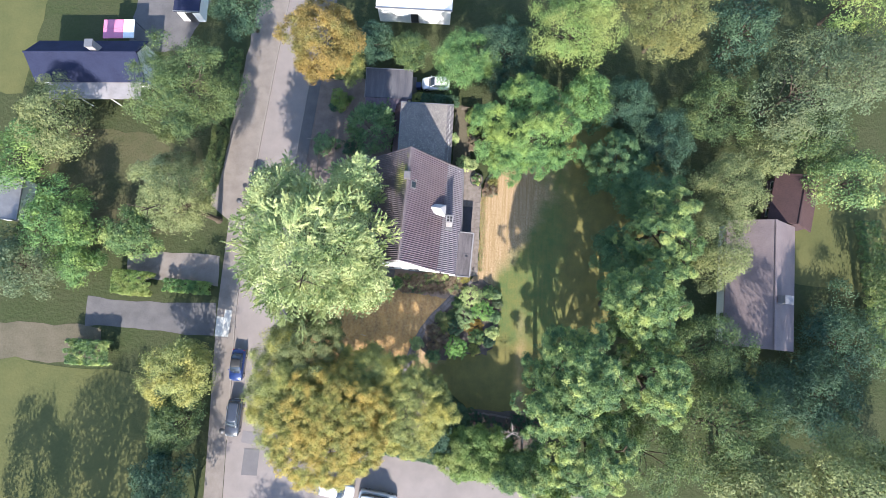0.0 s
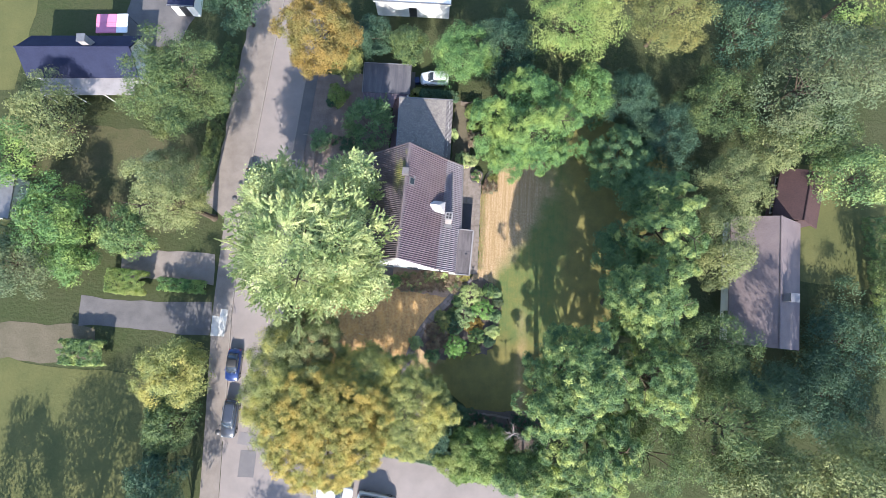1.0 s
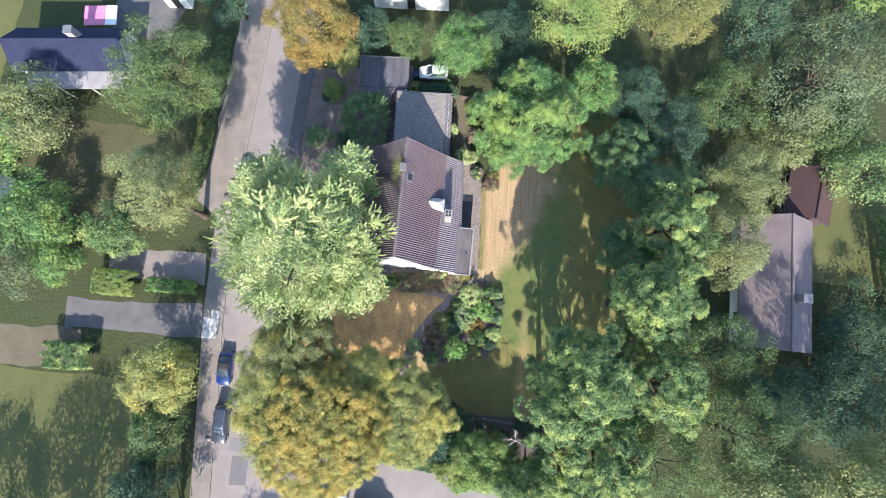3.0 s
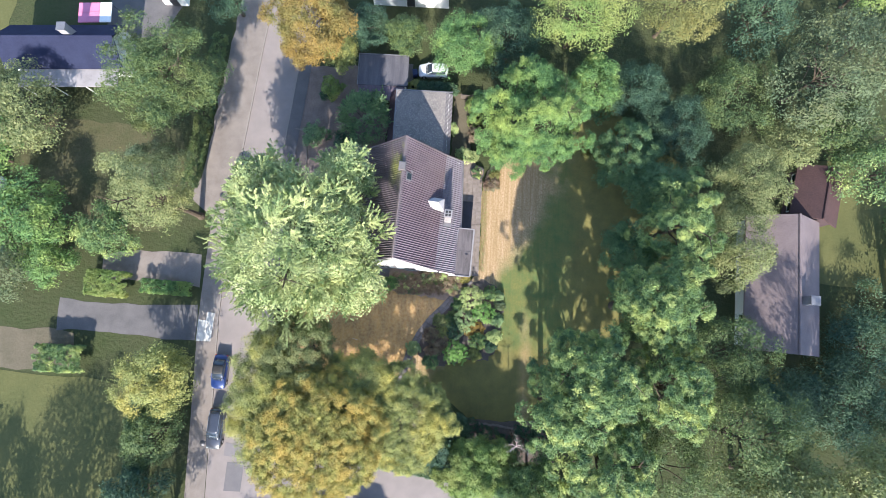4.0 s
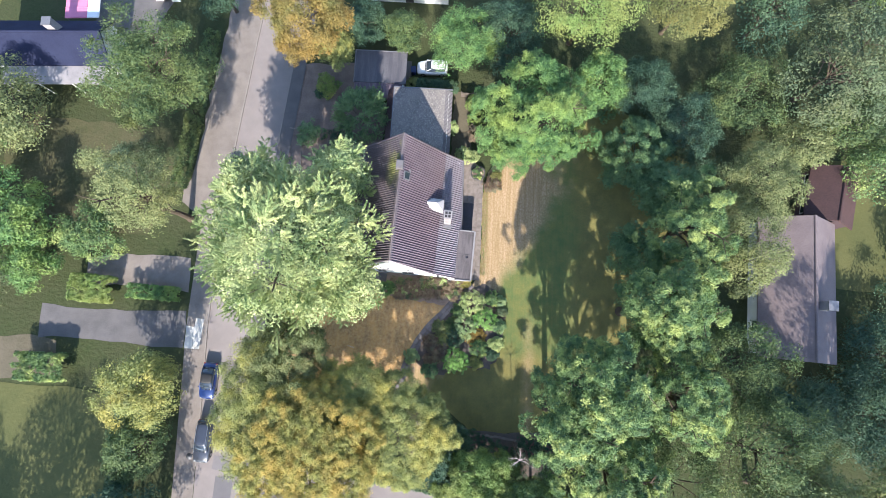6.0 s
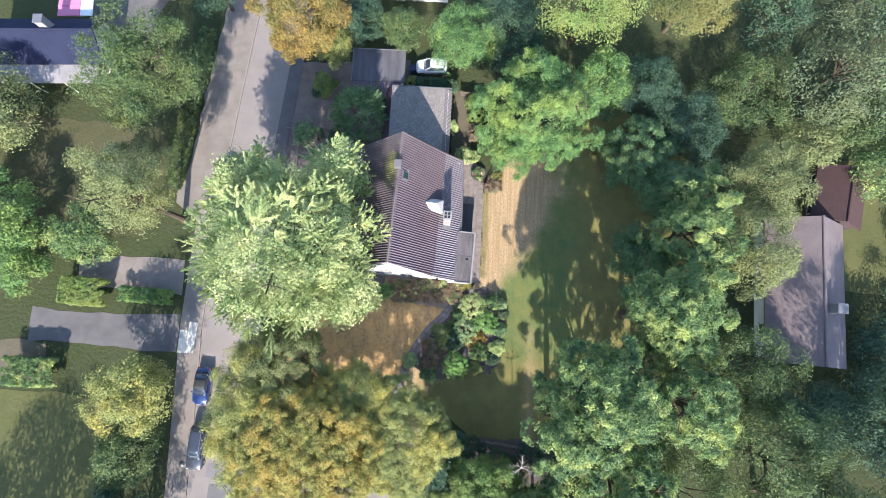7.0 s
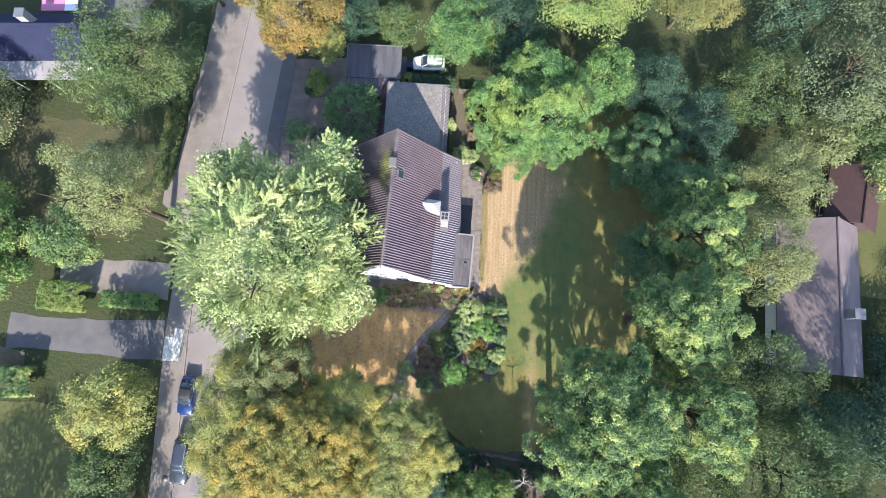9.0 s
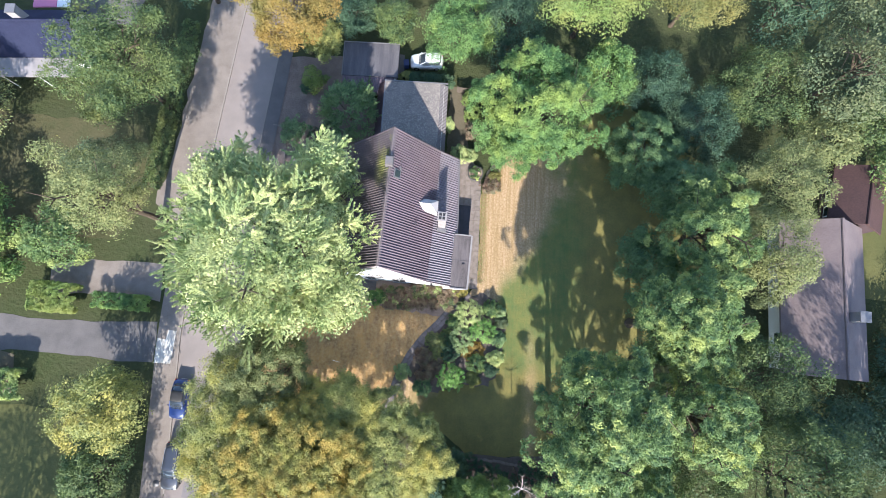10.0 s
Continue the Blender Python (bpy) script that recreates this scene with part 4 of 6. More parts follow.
def build_wing():
    w = empty("house_wing", pose(-2.65, 22.3, 0, 0, 0, -0.4), "single-storey wing with a gravelled flat roof", "house wing")
    part("wall", boxes(((-3.4, -4.2, 0), (2.9, 3.8, 2.75))), RENDER_WHITE, w)
    part("flat_roof", boxes(((-3.42, -4.2, 2.8), (2.5, 3.95, 3.0))), GRAVEL, w, "speckled gravel and lichen flat roof")
    for lo, hi in (((-3.5, 3.86, 2.96), (3.3, 4.0, 3.07)), ((-3.5, -4.2, 2.96), (-3.38, 3.86, 3.07))):
        part("roof_rim", boxes((lo, hi), bevel=0.01), ZINC, w)
    corrugated("mansard_strip", (2.5, 3.02), (3.32, 2.45), -4.2, 3.95, 0.16, 0.022, ROOF_SHEET_GREY, w, "grey corrugated roof edge")
    corrugated("mansard_strip", (-3.5, 3.02), (-4.3, 2.0), -4.2, 3.95, 0.2, 0.022, ROOF_BROWN, w, "dark brown corrugated roof edge")
    return w


def build_garage():
    g = empty("garage", pose(-7.9, 28.4, 0, 0, 0, 0), "flat-roofed garage with a streaked bitumen roof", "garage")
    part("wall", boxes(((-2.75, -1.6, 0), (2.75, 2.2, 2.3))), RENDER_WHITE, g)
    part("roof", boxes(((-2.95, -1.5, 2.3), (3.05, 2.4, 2.55))), BITUMEN, g)
    for lo, hi in (((-2.95, 2.4, 2.42), (3.05, 2.5, 2.62)), ((-3.05, -1.5, 2.42), (-2.95, 2.5, 2.62))):
        part("roof_rim", boxes((lo, hi), bevel=0.01), ZINC, g)
    # corrugated lean-to towards the house
    bm = bmesh.new()
    n = 120
    rows = []
    for i in range(n + 1):
        x = -2.95 + 5.6 * i / n
        a = 0.02 * math.sin(x / 0.18 * math.tau)
        rows.append([bm.verts.new((x, -1.5, 2.42 + a)), bm.verts.new((x, -3.1, 1.95 + a)), bm.verts.new((x, -3.1, 1.93 + a)), bm.verts.new((x, -1.5, 2.4 + a))])
    for a, b in zip(rows, rows[1:]):
        for i in range(4):
            bm.faces.new((a[i], a[(i + 1) % 4], b[(i + 1) % 4], b[i]))
    bmesh.ops.recalc_face_normals(bm, faces=bm.faces)
    part("lean_to_sheet", bm, ROOF_SHEET, g, "grey corrugated lean-to sheet")
    return g


build_house()
build_wing()
build_garage()


# ---- trees ----
tree(-13.6, 5.6, 19.5, 5.0, 8.4, 7.9, L_SILVER, "tall broad tree with feathery silver-green foliage by the lane", 350, 310, 0.165, 0.98, "spray", 0.05, 11, trunk=0.42, flutter=0.14, boughs=90, inner=1.3, depth=0.62)
tree(-15.2, 30.9, 12.5, 3.5, 4.8, 4.6, L_ORANGE, "round tree turning orange beside the lane", 340, 76, 0.2, 0.7, seed=12)
tree(-10.9, -12.6, 11.6, 6.6, 7.1, 6.9, L_GOLD, "broad tree with golden turning leaves at the corner", 1500, 72, 0.142, 0.42, ragged=0.035, flutter=0.24, seed=13, trunk=0.36, inner=0.6, skirt=-0.15, boughs=200, depth=0.92, gather=0.8)
tree(-2.9, -10.9, 9.0, 4.8, 5.4, 5.8, L_OLIVE, "olive-green tree with yellowing tips", 900, 72, 0.143, 0.44, ragged=0.05, flutter=0.24, seed=14, inner=0.12, skirt=-0.2, boughs=130, depth=0.8, gather=0.8)
tree(-7.6, -7.6, 9.6, 5.0, 4.2, 2.9, L_OLIVE, "low shaded tree with olive foliage", 380, 100, 0.145, 0.72, seed=15, inner=0.3, skirt=-0.3, boughs=50, depth=0.8, flutter=0.28)
tree(-15.9, -9.8, 10.4, 6.0, 4.2, 5.8, L_OLIVE, "shaded olive tree beside the lane", 420, 92, 0.145, 0.72, seed=24, inner=0.7, skirt=-0.3, boughs=60, depth=0.8, flutter=0.28)
tree(9.6, 21.7, 12.6, 2.0, 6.8, 6.4, L_BRIGHT, "dense bright green tree at the lawn's edge", 1080, 56, 0.165, 0.42, ragged=0.085, seed=16, boughs=50, flutter=0.34)
tree(7.9, 19.1, 6.6, 0.8, 3.5, 2.5, L_BRIGHT, "low green tree leaning over the planter", 340, 56, 0.16, 0.42, seed=25, skirt=-0.35, flutter=0.28)
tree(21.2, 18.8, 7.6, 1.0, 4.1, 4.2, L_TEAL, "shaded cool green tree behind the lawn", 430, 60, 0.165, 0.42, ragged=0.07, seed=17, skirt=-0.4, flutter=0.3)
tree(25.0, 10.3, 14.8, 0.8, 4.2, 6.2, L_GREEN, "tall green tree with sunlit tips on the lawn's far side", 840, 54, 0.165, 0.34, ragged=0.09, seed=18, inner=0.15, boughs=72, flutter=0.26, gather=0.62)
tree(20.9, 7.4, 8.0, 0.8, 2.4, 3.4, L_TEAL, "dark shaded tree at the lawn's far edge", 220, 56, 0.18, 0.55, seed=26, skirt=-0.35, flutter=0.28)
tree(20.9, 1.9, 19.0, 3.0, 4.6, 4.2, L_GREEN, "tall green tree at the lawn's edge", 760, 54, 0.165, 0.34, ragged=0.1, seed=19, inner=0.5, boughs=60, flutter=0.26, gather=0.72)
tree(14.4, -5.3, 20.5, 3.0, 5.7, 4.6, L_GREEN, "tall spreading green tree over the lawn", 940, 56, 0.165, 0.34, ragged=0.1, seed=20, trunk=0.36, inner=0.5, boughs=72, flutter=0.26, gather=0.72)
tree(16.5, -13.2, 17.0, 2.0, 5.9, 5.2, L_GREEN, "leafy green tree by the side street", 960, 56, 0.165, 0.34, ragged=0.09, seed=21, inner=0.18, boughs=72, flutter=0.26, gather=0.62)
tree(22.3, -6.2, 18.0, 3.0, 4.2, 4.8, L_GREEN, "leafy green tree in the dense row", 640, 50, 0.17, 0.34, ragged=0.09, seed=22, inner=0.2, boughs=60, flutter=0.26, gather=0.62)
tree(5.0, -15.9, 8.0, 0.8, 4.3, 3.3, L_LIME, "low rounded yellow-green tree at the street hedge", 620, 48, 0.165, 0.4, inner=0.8, seed=23, skirt=-0.45, flutter=0.28, boughs=36)
tree(17.4, 27.6, 7.0, 0.8, 3.0, 2.8, L_BRIGHT, "bright green tree behind the lawn", 200, 44, 0.22, 0.8, flutter=0.3, seed=78)
tree(-13.4, 30.2, 6.4, 0.8, 2.5, 1.6, L_OLIVE, "low olive tree under the orange one", 180, 50, 0.18, 0.55, flutter=0.28, seed=79)
tree(-8.4, 2.4, 14.2, 5.0, 3.2, 2.7, L_SILVER, "smaller silver-green tree beside the brown lawn", 84, 270, 0.16, 0.95, "spray", seed=80, flutter=0.12, boughs=30, inner=1.2, depth=0.6)
tree(46.5, -8.2, 2.6, 0.4, 5.0, 5.2, L_DARK, "dark green tree behind the far house", 190, 38, 0.26, 1.1, flutter=0.3, seed=81)
tree(1.5, 30.7, 9.0, 1.2, 3.9, 3.4, L_BRIGHT, "light green tree behind the wing", 265, 43, 0.179, 0.74, flutter=0.3, seed=31)
tree(7.0, 32.6, 7.5, 1.0, 4.2, 4.2, L_DARK, "green tree in the back garden", 255, 40, 0.187, 0.82, flutter=0.3, seed=32)
tree(14.8, 34.6, 13.0, 2.0, 5.6, 5.2, L_LIME, "lime-green tree in the back garden", 303, 41, 0.203, 0.94, flutter=0.3, seed=33)
tree(26.2, 36.6, 11.0, 2.0, 5.0, 4.2, L_YELLOW, "yellowing tree at the back", 279, 40, 0.203, 0.90, flutter=0.3, seed=34)
tree(22.0, 26.8, 7.0, 1.0, 3.6, 3.6, L_DARK, "green tree behind the lawn", 232, 41, 0.179, 0.78, flutter=0.3, seed=35)
tree(26.8, 22.6, 6.6, 1.0, 4.2, 4.6, L_DARK, "dark green shaded tree", 255, 40, 0.179, 0.82, flutter=0.3, seed=36)
tree(33.6, 27.0, 7.0, 1.0, 4.4, 4.6, L_DEEP, "leafy green tree in the neighbouring garden", 255, 37, 0.203, 0.90, flutter=0.3, seed=37)
tree(42.2, 28.6, 13.0, 2.0, 6.2, 6.0, L_GREY, "broad grey-green tree beyond the far house", 217, 37, 0.27, 1.25, flutter=0.3, seed=38)
tree(36.5, 36.5, 9.0, 1.0, 3.6, 4.6, L_DARK, "narrow dark green tree in the far garden", 124, 36, 0.26, 1.0, flutter=0.3, seed=39)
tree(51.5, 31.5, 10.5, 1.5, 5.0, 5.0, L_GREY, "grey-green tree at the far side", 155, 36, 0.27, 1.2, flutter=0.3, seed=40)
tree(50.5, 42.0, 11.0, 1.5, 5.0, 5.0, L_LIME, "lime-green tree at the far side", 139, 36, 0.27, 1.2, flutter=0.3, seed=41)
tree(34.0, 15.8, 9.5, 1.2, 4.0, 4.4, L_MOSS, "yellow-green tree by the far house", 279, 40, 0.187, 0.82, flutter=0.3, seed=42)
tree(31.6, 8.0, 12.0, 1.5, 2.8, 4.4, L_MOSS, "olive-yellow tree by the far house", 255, 40, 0.187, 0.82, flutter=0.3, seed=43)
tree(30.2, -3.0, 9.5, 1.2, 5.0, 4.8, L_DEEP, "green tree beside the far house", 325, 40, 0.195, 0.90, flutter=0.3, seed=44)
tree(31.5, -11.2, 14.0, 2.0, 5.6, 5.4, L_DEEP, "green tree south of the far house", 325, 40, 0.195, 0.94, flutter=0.3, seed=45)
tree(24.6, -14.8, 9.5, 1.2, 4.8, 4.6, L_DEEP, "olive-green tree by the side street", 279, 40, 0.187, 0.86, flutter=0.3, seed=46)
tree(39.6, -8.4, 3.4, 0.5, 4.6, 4.0, L_DARK, "dark green tree south of the far house", 170, 37, 0.24, 1.1, flutter=0.22, seed=47)
tree(34.6, -15.6, 16.0, 2.5, 5.2, 4.6, L_MOSS, "tall pale olive tree by the side street", 300, 40, 0.25, 1.15, flutter=0.3, seed=48, inner=0.5)
tree(49.5, -1.5, 3.2, 0.4, 4.6, 6.0, L_DARK, "dark green tree behind the far house", 186, 37, 0.24, 1.1, flutter=0.3, seed=49)
tree(42.6, -15.4, 20.5, 5.0, 5.2, 4.8, L_MOSS, "tall dull olive tree by the side street", 360, 40, 0.25, 1.2, flutter=0.3, seed=50, inner=0.5)
tree(55.0, 6.0, 9.0, 1.0, 3.4, 6.0, L_DEEP, "green boundary tree beside the far lawn", 146, 36, 0.26, 1.1, flutter=0.3, seed=51)
tree(49.0, 18.0, 8.0, 0.8, 4.0, 3.4, L_GREEN, "light green tree at the far lawn", 139, 36, 0.26, 1.1, flutter=0.3, seed=52)
tree(-30.4, 23.4, 14.0, 2.5, 5.8, 5.7, L_DEEP, "broad dull green tree across the lane", 489, 41, 0.203, 0.94, flutter=0.3, seed=53)
tree(-26.6, 36.6, 9.5, 1.5, 3.0, 3.4, L_DARK, "dark green tree beside the lane", 131, 40, 0.23, 0.9, flutter=0.3, seed=54)
tree(-47.6, 20.6, 8.0, 1.0, 4.6, 4.4, L_MOSS, "olive tree before the far house", 170, 37, 0.26, 1.0, flutter=0.3, seed=55)
tree(-52.8, 15.8, 7.5, 1.0, 4.2, 3.6, L_BRIGHT, "green tree in the far garden", 139, 36, 0.26, 1.0, flutter=0.3, seed=56)
tree(-33.8, 15.0, 6.5, 0.8, 3.2, 2.6, L_GREY, "dull olive tree across the lane", 186, 37, 0.179, 0.70, flutter=0.3, seed=57)
tree(-29.0, 10.2, 17.0, 2.5, 4.1, 4.0, L_MOSS, "olive-green tree across the lane", 255, 40, 0.179, 0.74, flutter=0.3, seed=58)
tree(-46.0, 8.6, 7.0, 0.8, 4.6, 3.8, L_BRIGHT, "green tree in the garden across the lane", 170, 37, 0.26, 1.0, flutter=0.3, seed=59)
tree(-50.4, 2.8, 7.0, 0.8, 4.4, 3.6, L_GREY, "grey-green tree in the far garden", 155, 36, 0.26, 1.0, flutter=0.3, seed=60)
tree(-39.0, 7.6, 4.5, 0.5, 3.6, 2.4, L_GREEN, "spreading green tree across the lane", 139, 37, 0.23, 0.8, flutter=0.3, seed=61)
tree(-29.2, -8.2, 9.0, 1.0, 3.7, 3.6, L_OLIVE, "olive-green tree at the pavement", 233, 42, 0.21, 0.9, flutter=0.3, seed=62)
tree(-30.0, -14.6, 6.5, 0.6, 2.5, 3.4, L_DEEP, "green boundary tree beside the pavement", 155, 41, 0.21, 0.8, flutter=0.3, seed=63)
tree(-30.4, -20.6, 7.0, 0.6, 2.7, 3.2, L_DARK, "dark green boundary tree beside the pavement", 155, 41, 0.21, 0.8, flutter=0.3, seed=64)
tree(-28.0, -28.5, 13.0, 0.6, 2.8, 3.4, L_DEEP, "green boundary tree by the lane's end", 124, 37, 0.23, 0.9, flutter=0.3, seed=65)
tree(-38.5, -34.0, 16.0, 3.0, 6.4, 5.4, L_GREEN, "tall tree south of the neighbouring lawn", 200, 36, 0.30, 1.4, flutter=0.3, seed=66, inner=0.5)
tree(-47.5, -34.0, 13.0, 3.0, 3.2, 4.0, L_GREEN, "narrow tree south of the neighbouring lawn", 139, 36, 0.29, 1.2, flutter=0.3, seed=67)
tree(-59.0, -33.0, 12.0, 2.0, 5.4, 4.6, L_GREEN, "tree south of the neighbouring lawn", 139, 36, 0.29, 1.3, flutter=0.3, seed=68)
tree(2.4, -12.8, 4.0, 0.4, 2.4, 1.5, L_DARK, "low dark green tree at the lawn's south end", 130, 52, 0.24, 0.6, seed=69)
tree(11.2, -17.5, 8.6, 0.6, 2.5, 2.2, L_GREEN, "green tree at the street hedge", 220, 60, 0.18, 0.55, seed=70, skirt=-0.4, flutter=0.28)
tree(1.3, -14.8, 6.8, 0.5, 2.1, 1.8, L_DARK, "dark green tree at the street hedge", 200, 56, 0.18, 0.5, seed=75, skirt=-0.4, flutter=0.28)
tree(8.7, -18.0, 8.0, 0.5, 2.3, 1.9, L_GREEN, "rounded green tree at the street hedge", 190, 60, 0.17, 0.5, seed=74, skirt=-0.4, flutter=0.28)
tree(14.4, -20.3, 5.0, 0.5, 1.7, 1.3, L_LIME, "small lime-green tree at the street", 110, 54, 0.25, 0.65, seed=71)
tree(-17.9, 12.2, 15.2, 2.0, 3.6, 3.0, L_SILVER, "slender silver-green tree beside the pavement", 60, 300, 0.17, 1.0, "spray", seed=72, flutter=0.12, boughs=30, inner=1.4, depth=0.6)
tree(-9.7, 13.4, 15.8, 2.0, 2.5, 2.4, L_SILVER, "slender silver-green tree beside the house", 50, 300, 0.17, 1.0, "spray", seed=73, flutter=0.12, boughs=25, inner=1.4, depth=0.6)

tree(-9.8, 33.6, 6.0, 0.6, 2.6, 2.0, L_DARK, "dark green tree behind the garage", 170, 50, 0.2, 0.6, seed=76, skirt=-0.35, flutter=0.28)
tree(-5.3, 33.4, 5.6, 0.6, 2.3, 1.9, L_DEEP, "green tree behind the garage", 150, 50, 0.2, 0.6, seed=77, skirt=-0.35, flutter=0.28)
tree(24.2, 14.8, 7.0, 0.6, 3.6, 3.6, L_TEAL, "green tree between lawn and far garden", 220, 40, 0.22, 0.9, flutter=0.3, seed=90)
tree(45.5, 23.6, 7.0, 0.8, 4.2, 3.4, L_DEEP, "green tree behind the outbuilding", 150, 38, 0.25, 1.0, flutter=0.3, seed=91)
tree(40.0, 21.5, 6.5, 0.8, 3.2, 2.8, L_MOSS, "small olive tree in the neighbouring garden", 120, 38, 0.25, 0.9, flutter=0.3, seed=92)
tree(-44.5, 3.4, 5.0, 0.6, 3.0, 2.2, L_BRIGHT, "low green tree behind the clipped hedge", 120, 38, 0.22, 0.8, flutter=0.3, seed=93)
tree(-17.5, -36.5, 9.0, 1.5, 4.2, 3.6, L_DEEP, "green tree south of the side street", 140, 38, 0.26, 1.0, flutter=0.3, seed=94)
tree(51.0, -21.0, 13.0, 2.0, 4.6, 4.2, L_MOSS, "dull olive tree at the street's far end", 170, 38, 0.26, 1.1, flutter=0.3, seed=95)
tree(12.7, -9.0, 18.5, 6.5, 4.1, 3.2, L_GREEN, "tall green tree at the lawn's south side", 460, 54, 0.165, 0.34, ragged=0.11, flutter=0.26, seed=96, inner=0.5, boughs=68, gather=0.72)
tree(-14.2, -4.7, 10.8, 3.2, 4.7, 3.9, L_MOSS, "dull grey-green tree in the shade by the lane", 420, 66, 0.15, 0.5, ragged=0.06, flutter=0.26, seed=97, inner=0.5, skirt=-0.3, boughs=50, depth=0.75)


# ---- shrubs ----
shrub(-9.7, 22.9, 5.6, 2.9, 3.2, L_FIR, "dense dark blue-green evergreen bush beside the wing", 180, 140, 0.17, 0.66, 0.05, 81, "spray")
shrub(-14.3, 27.0, 2.2, 1.2, 1.1, L_LIME, "rounded yellow-green bush in the front garden", 60, 55, 0.17, 0.4, 0.08, 82)
shrub(-15.9, 21.0, 1.8, 1.4, 1.3, L_FIR, "low dark green bush in the front garden", 55, 50, 0.17, 0.4, 0.12, 83)
shrub(-14.9, 26.3, 1.0, 1.0, 0.8, L_DARK, "low dark green shrub in the front garden", 30, 50, 0.16, 0.3, 0.12, 84)
shrub(-12.5, 20.4, 1.2, 1.5, 1.0, L_DARK, "shaded groundcover in the front garden", 40, 50, 0.16, 0.35, 0.15, 85)
def low_shrub(x, y, h, r, leaf, label, seed):
    return shrub(x, y, h, r * 1.08, r * 1.05, leaf, label, int(50 + 74 * r), 50, 0.095, 0.17, 0.06, seed)


low_shrub(3.2, 4.3, 0.9, 0.65, L_GOLD, "yellow flowering shrub at the house corner", 100)
low_shrub(4.1, 2.0, 1.8, 1.45, L_PALE, "pale green rounded shrub in the island bed", 101)
low_shrub(3.4, -0.5, 1.6, 1.35, L_SAGE, "sage-green rounded shrub in the island bed", 102)
low_shrub(5.5, 0.3, 1.6, 1.25, L_VIVID, "vivid green shrub in the island bed", 103)
low_shrub(6.3, 2.6, 1.3, 0.8, L_GREEN, "mid-green shrub at the bed's north edge", 104)
low_shrub(7.2, 2.3, 1.0, 0.6, L_SAGE, "small grey-green shrub at the bed's edge", 105)
low_shrub(7.4, 1.3, 0.8, 0.6, L_GREY, "greyish dry shrub at the bed's edge", 106)
low_shrub(7.1, -0.4, 0.9, 0.75, L_FIR, "dark blue-green shrub at the bed's edge", 107)
low_shrub(2.5, 1.0, 1.0, 0.7, L_GREEN, "mid-green shrub beside the path", 108)
low_shrub(1.9, -0.7, 1.0, 0.9, L_DEEP, "shaded green shrub in the island bed", 109)
low_shrub(0.5, -0.9, 0.8, 0.8, L_MOSS, "olive shrub beside the path", 110)
low_shrub(2.3, -2.0, 1.0, 1.0, L_DARK, "dark green shrub in the island bed", 111)
low_shrub(0.9, -2.2, 0.7, 0.75, L_OLIVE, "yellow-green low shrub in the island bed", 112)
low_shrub(2.4, -4.5, 1.5, 1.4, L_VIVID, "leafy vivid green shrub in the island bed", 113)
low_shrub(-0.4, -2.5, 0.9, 0.85, L_RUST, "rusty brown flowering shrub in the island bed", 114)
low_shrub(0.9, -3.5, 0.9, 0.9, L_RUST, "faded brown flowering shrub in the island bed", 115)
low_shrub(-0.2, -4.2, 0.9, 0.8, L_RUST, "brown seeded shrub in the island bed", 116)
low_shrub(-0.4, -5.6, 0.9, 0.85, L_FIR, "blue-green shrub at the bed's south end", 117)
low_shrub(-2.5, -4.2, 0.8, 0.75, L_SAGE, "pale green shrub beside the path", 118)
low_shrub(5.0, -3.0, 0.9, 0.9, L_GREEN, "mid-green shrub in the island bed", 119)
low_shrub(4.7, -1.9, 0.35, 1.05, L_ORANGE, "low rusty ground plant in the island bed", 120)
low_shrub(4.7, -4.6, 0.7, 0.6, L_OLIVE, "olive low shrub in the island bed", 121)
low_shrub(6.9, -2.4, 0.8, 0.8, L_PALE, "pale straw-green shrub at the bed's edge", 122)
low_shrub(6.5, -3.6, 0.7, 0.65, L_DARK, "dark low shrub at the bed's corner", 123)
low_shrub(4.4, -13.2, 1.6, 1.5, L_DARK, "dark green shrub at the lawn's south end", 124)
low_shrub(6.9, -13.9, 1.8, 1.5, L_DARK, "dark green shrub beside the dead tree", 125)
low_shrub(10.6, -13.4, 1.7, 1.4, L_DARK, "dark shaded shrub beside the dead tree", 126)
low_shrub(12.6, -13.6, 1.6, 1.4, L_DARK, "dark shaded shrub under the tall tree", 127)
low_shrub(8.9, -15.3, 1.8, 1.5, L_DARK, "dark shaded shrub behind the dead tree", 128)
low_shrub(-5.7, 3.2, 1.1, 0.8, L_BRIGHT, "green shrub before the gable", 129)
low_shrub(5.9, 16.0, 0.8, 0.95, L_RUST, "faded rusty-brown flowering shrub beside the terrace", 130)
low_shrub(6.2, 17.0, 0.8, 0.6, L_YELLOW, "dry straw-coloured shrub under the tree", 131)
low_shrub(3.6, 24.0, 1.8, 0.95, L_LIME, "yellow-green shrub beside the side path", 132)
low_shrub(3.7, 22.0, 1.7, 0.9, L_RUST, "rusty brown shrub beside the side path", 133)
low_shrub(3.2, 25.6, 1.8, 0.9, L_LIME, "yellow-green shrub at the wing's corner", 134)
low_shrub(1.0, 22.3, 2.9, 0.5, L_SILVER, "pale climbing shrub at the wing wall", 135)
low_shrub(2.3, 19.3, 1.8, 0.9, L_SILVER, "pale feathery shrub at the house corner", 136)
low_shrub(3.4, 19.2, 1.2, 0.7, L_SILVER, "small feathery shrub by the terrace", 137)
low_shrub(-4.0, 27.8, 1.6, 0.9, L_OLIVE, "yellow-green shrub behind the wing", 138)
low_shrub(22.6, 23.4, 1.8, 1.6, L_DARK, "dark evergreen bush behind the lawn", 140)
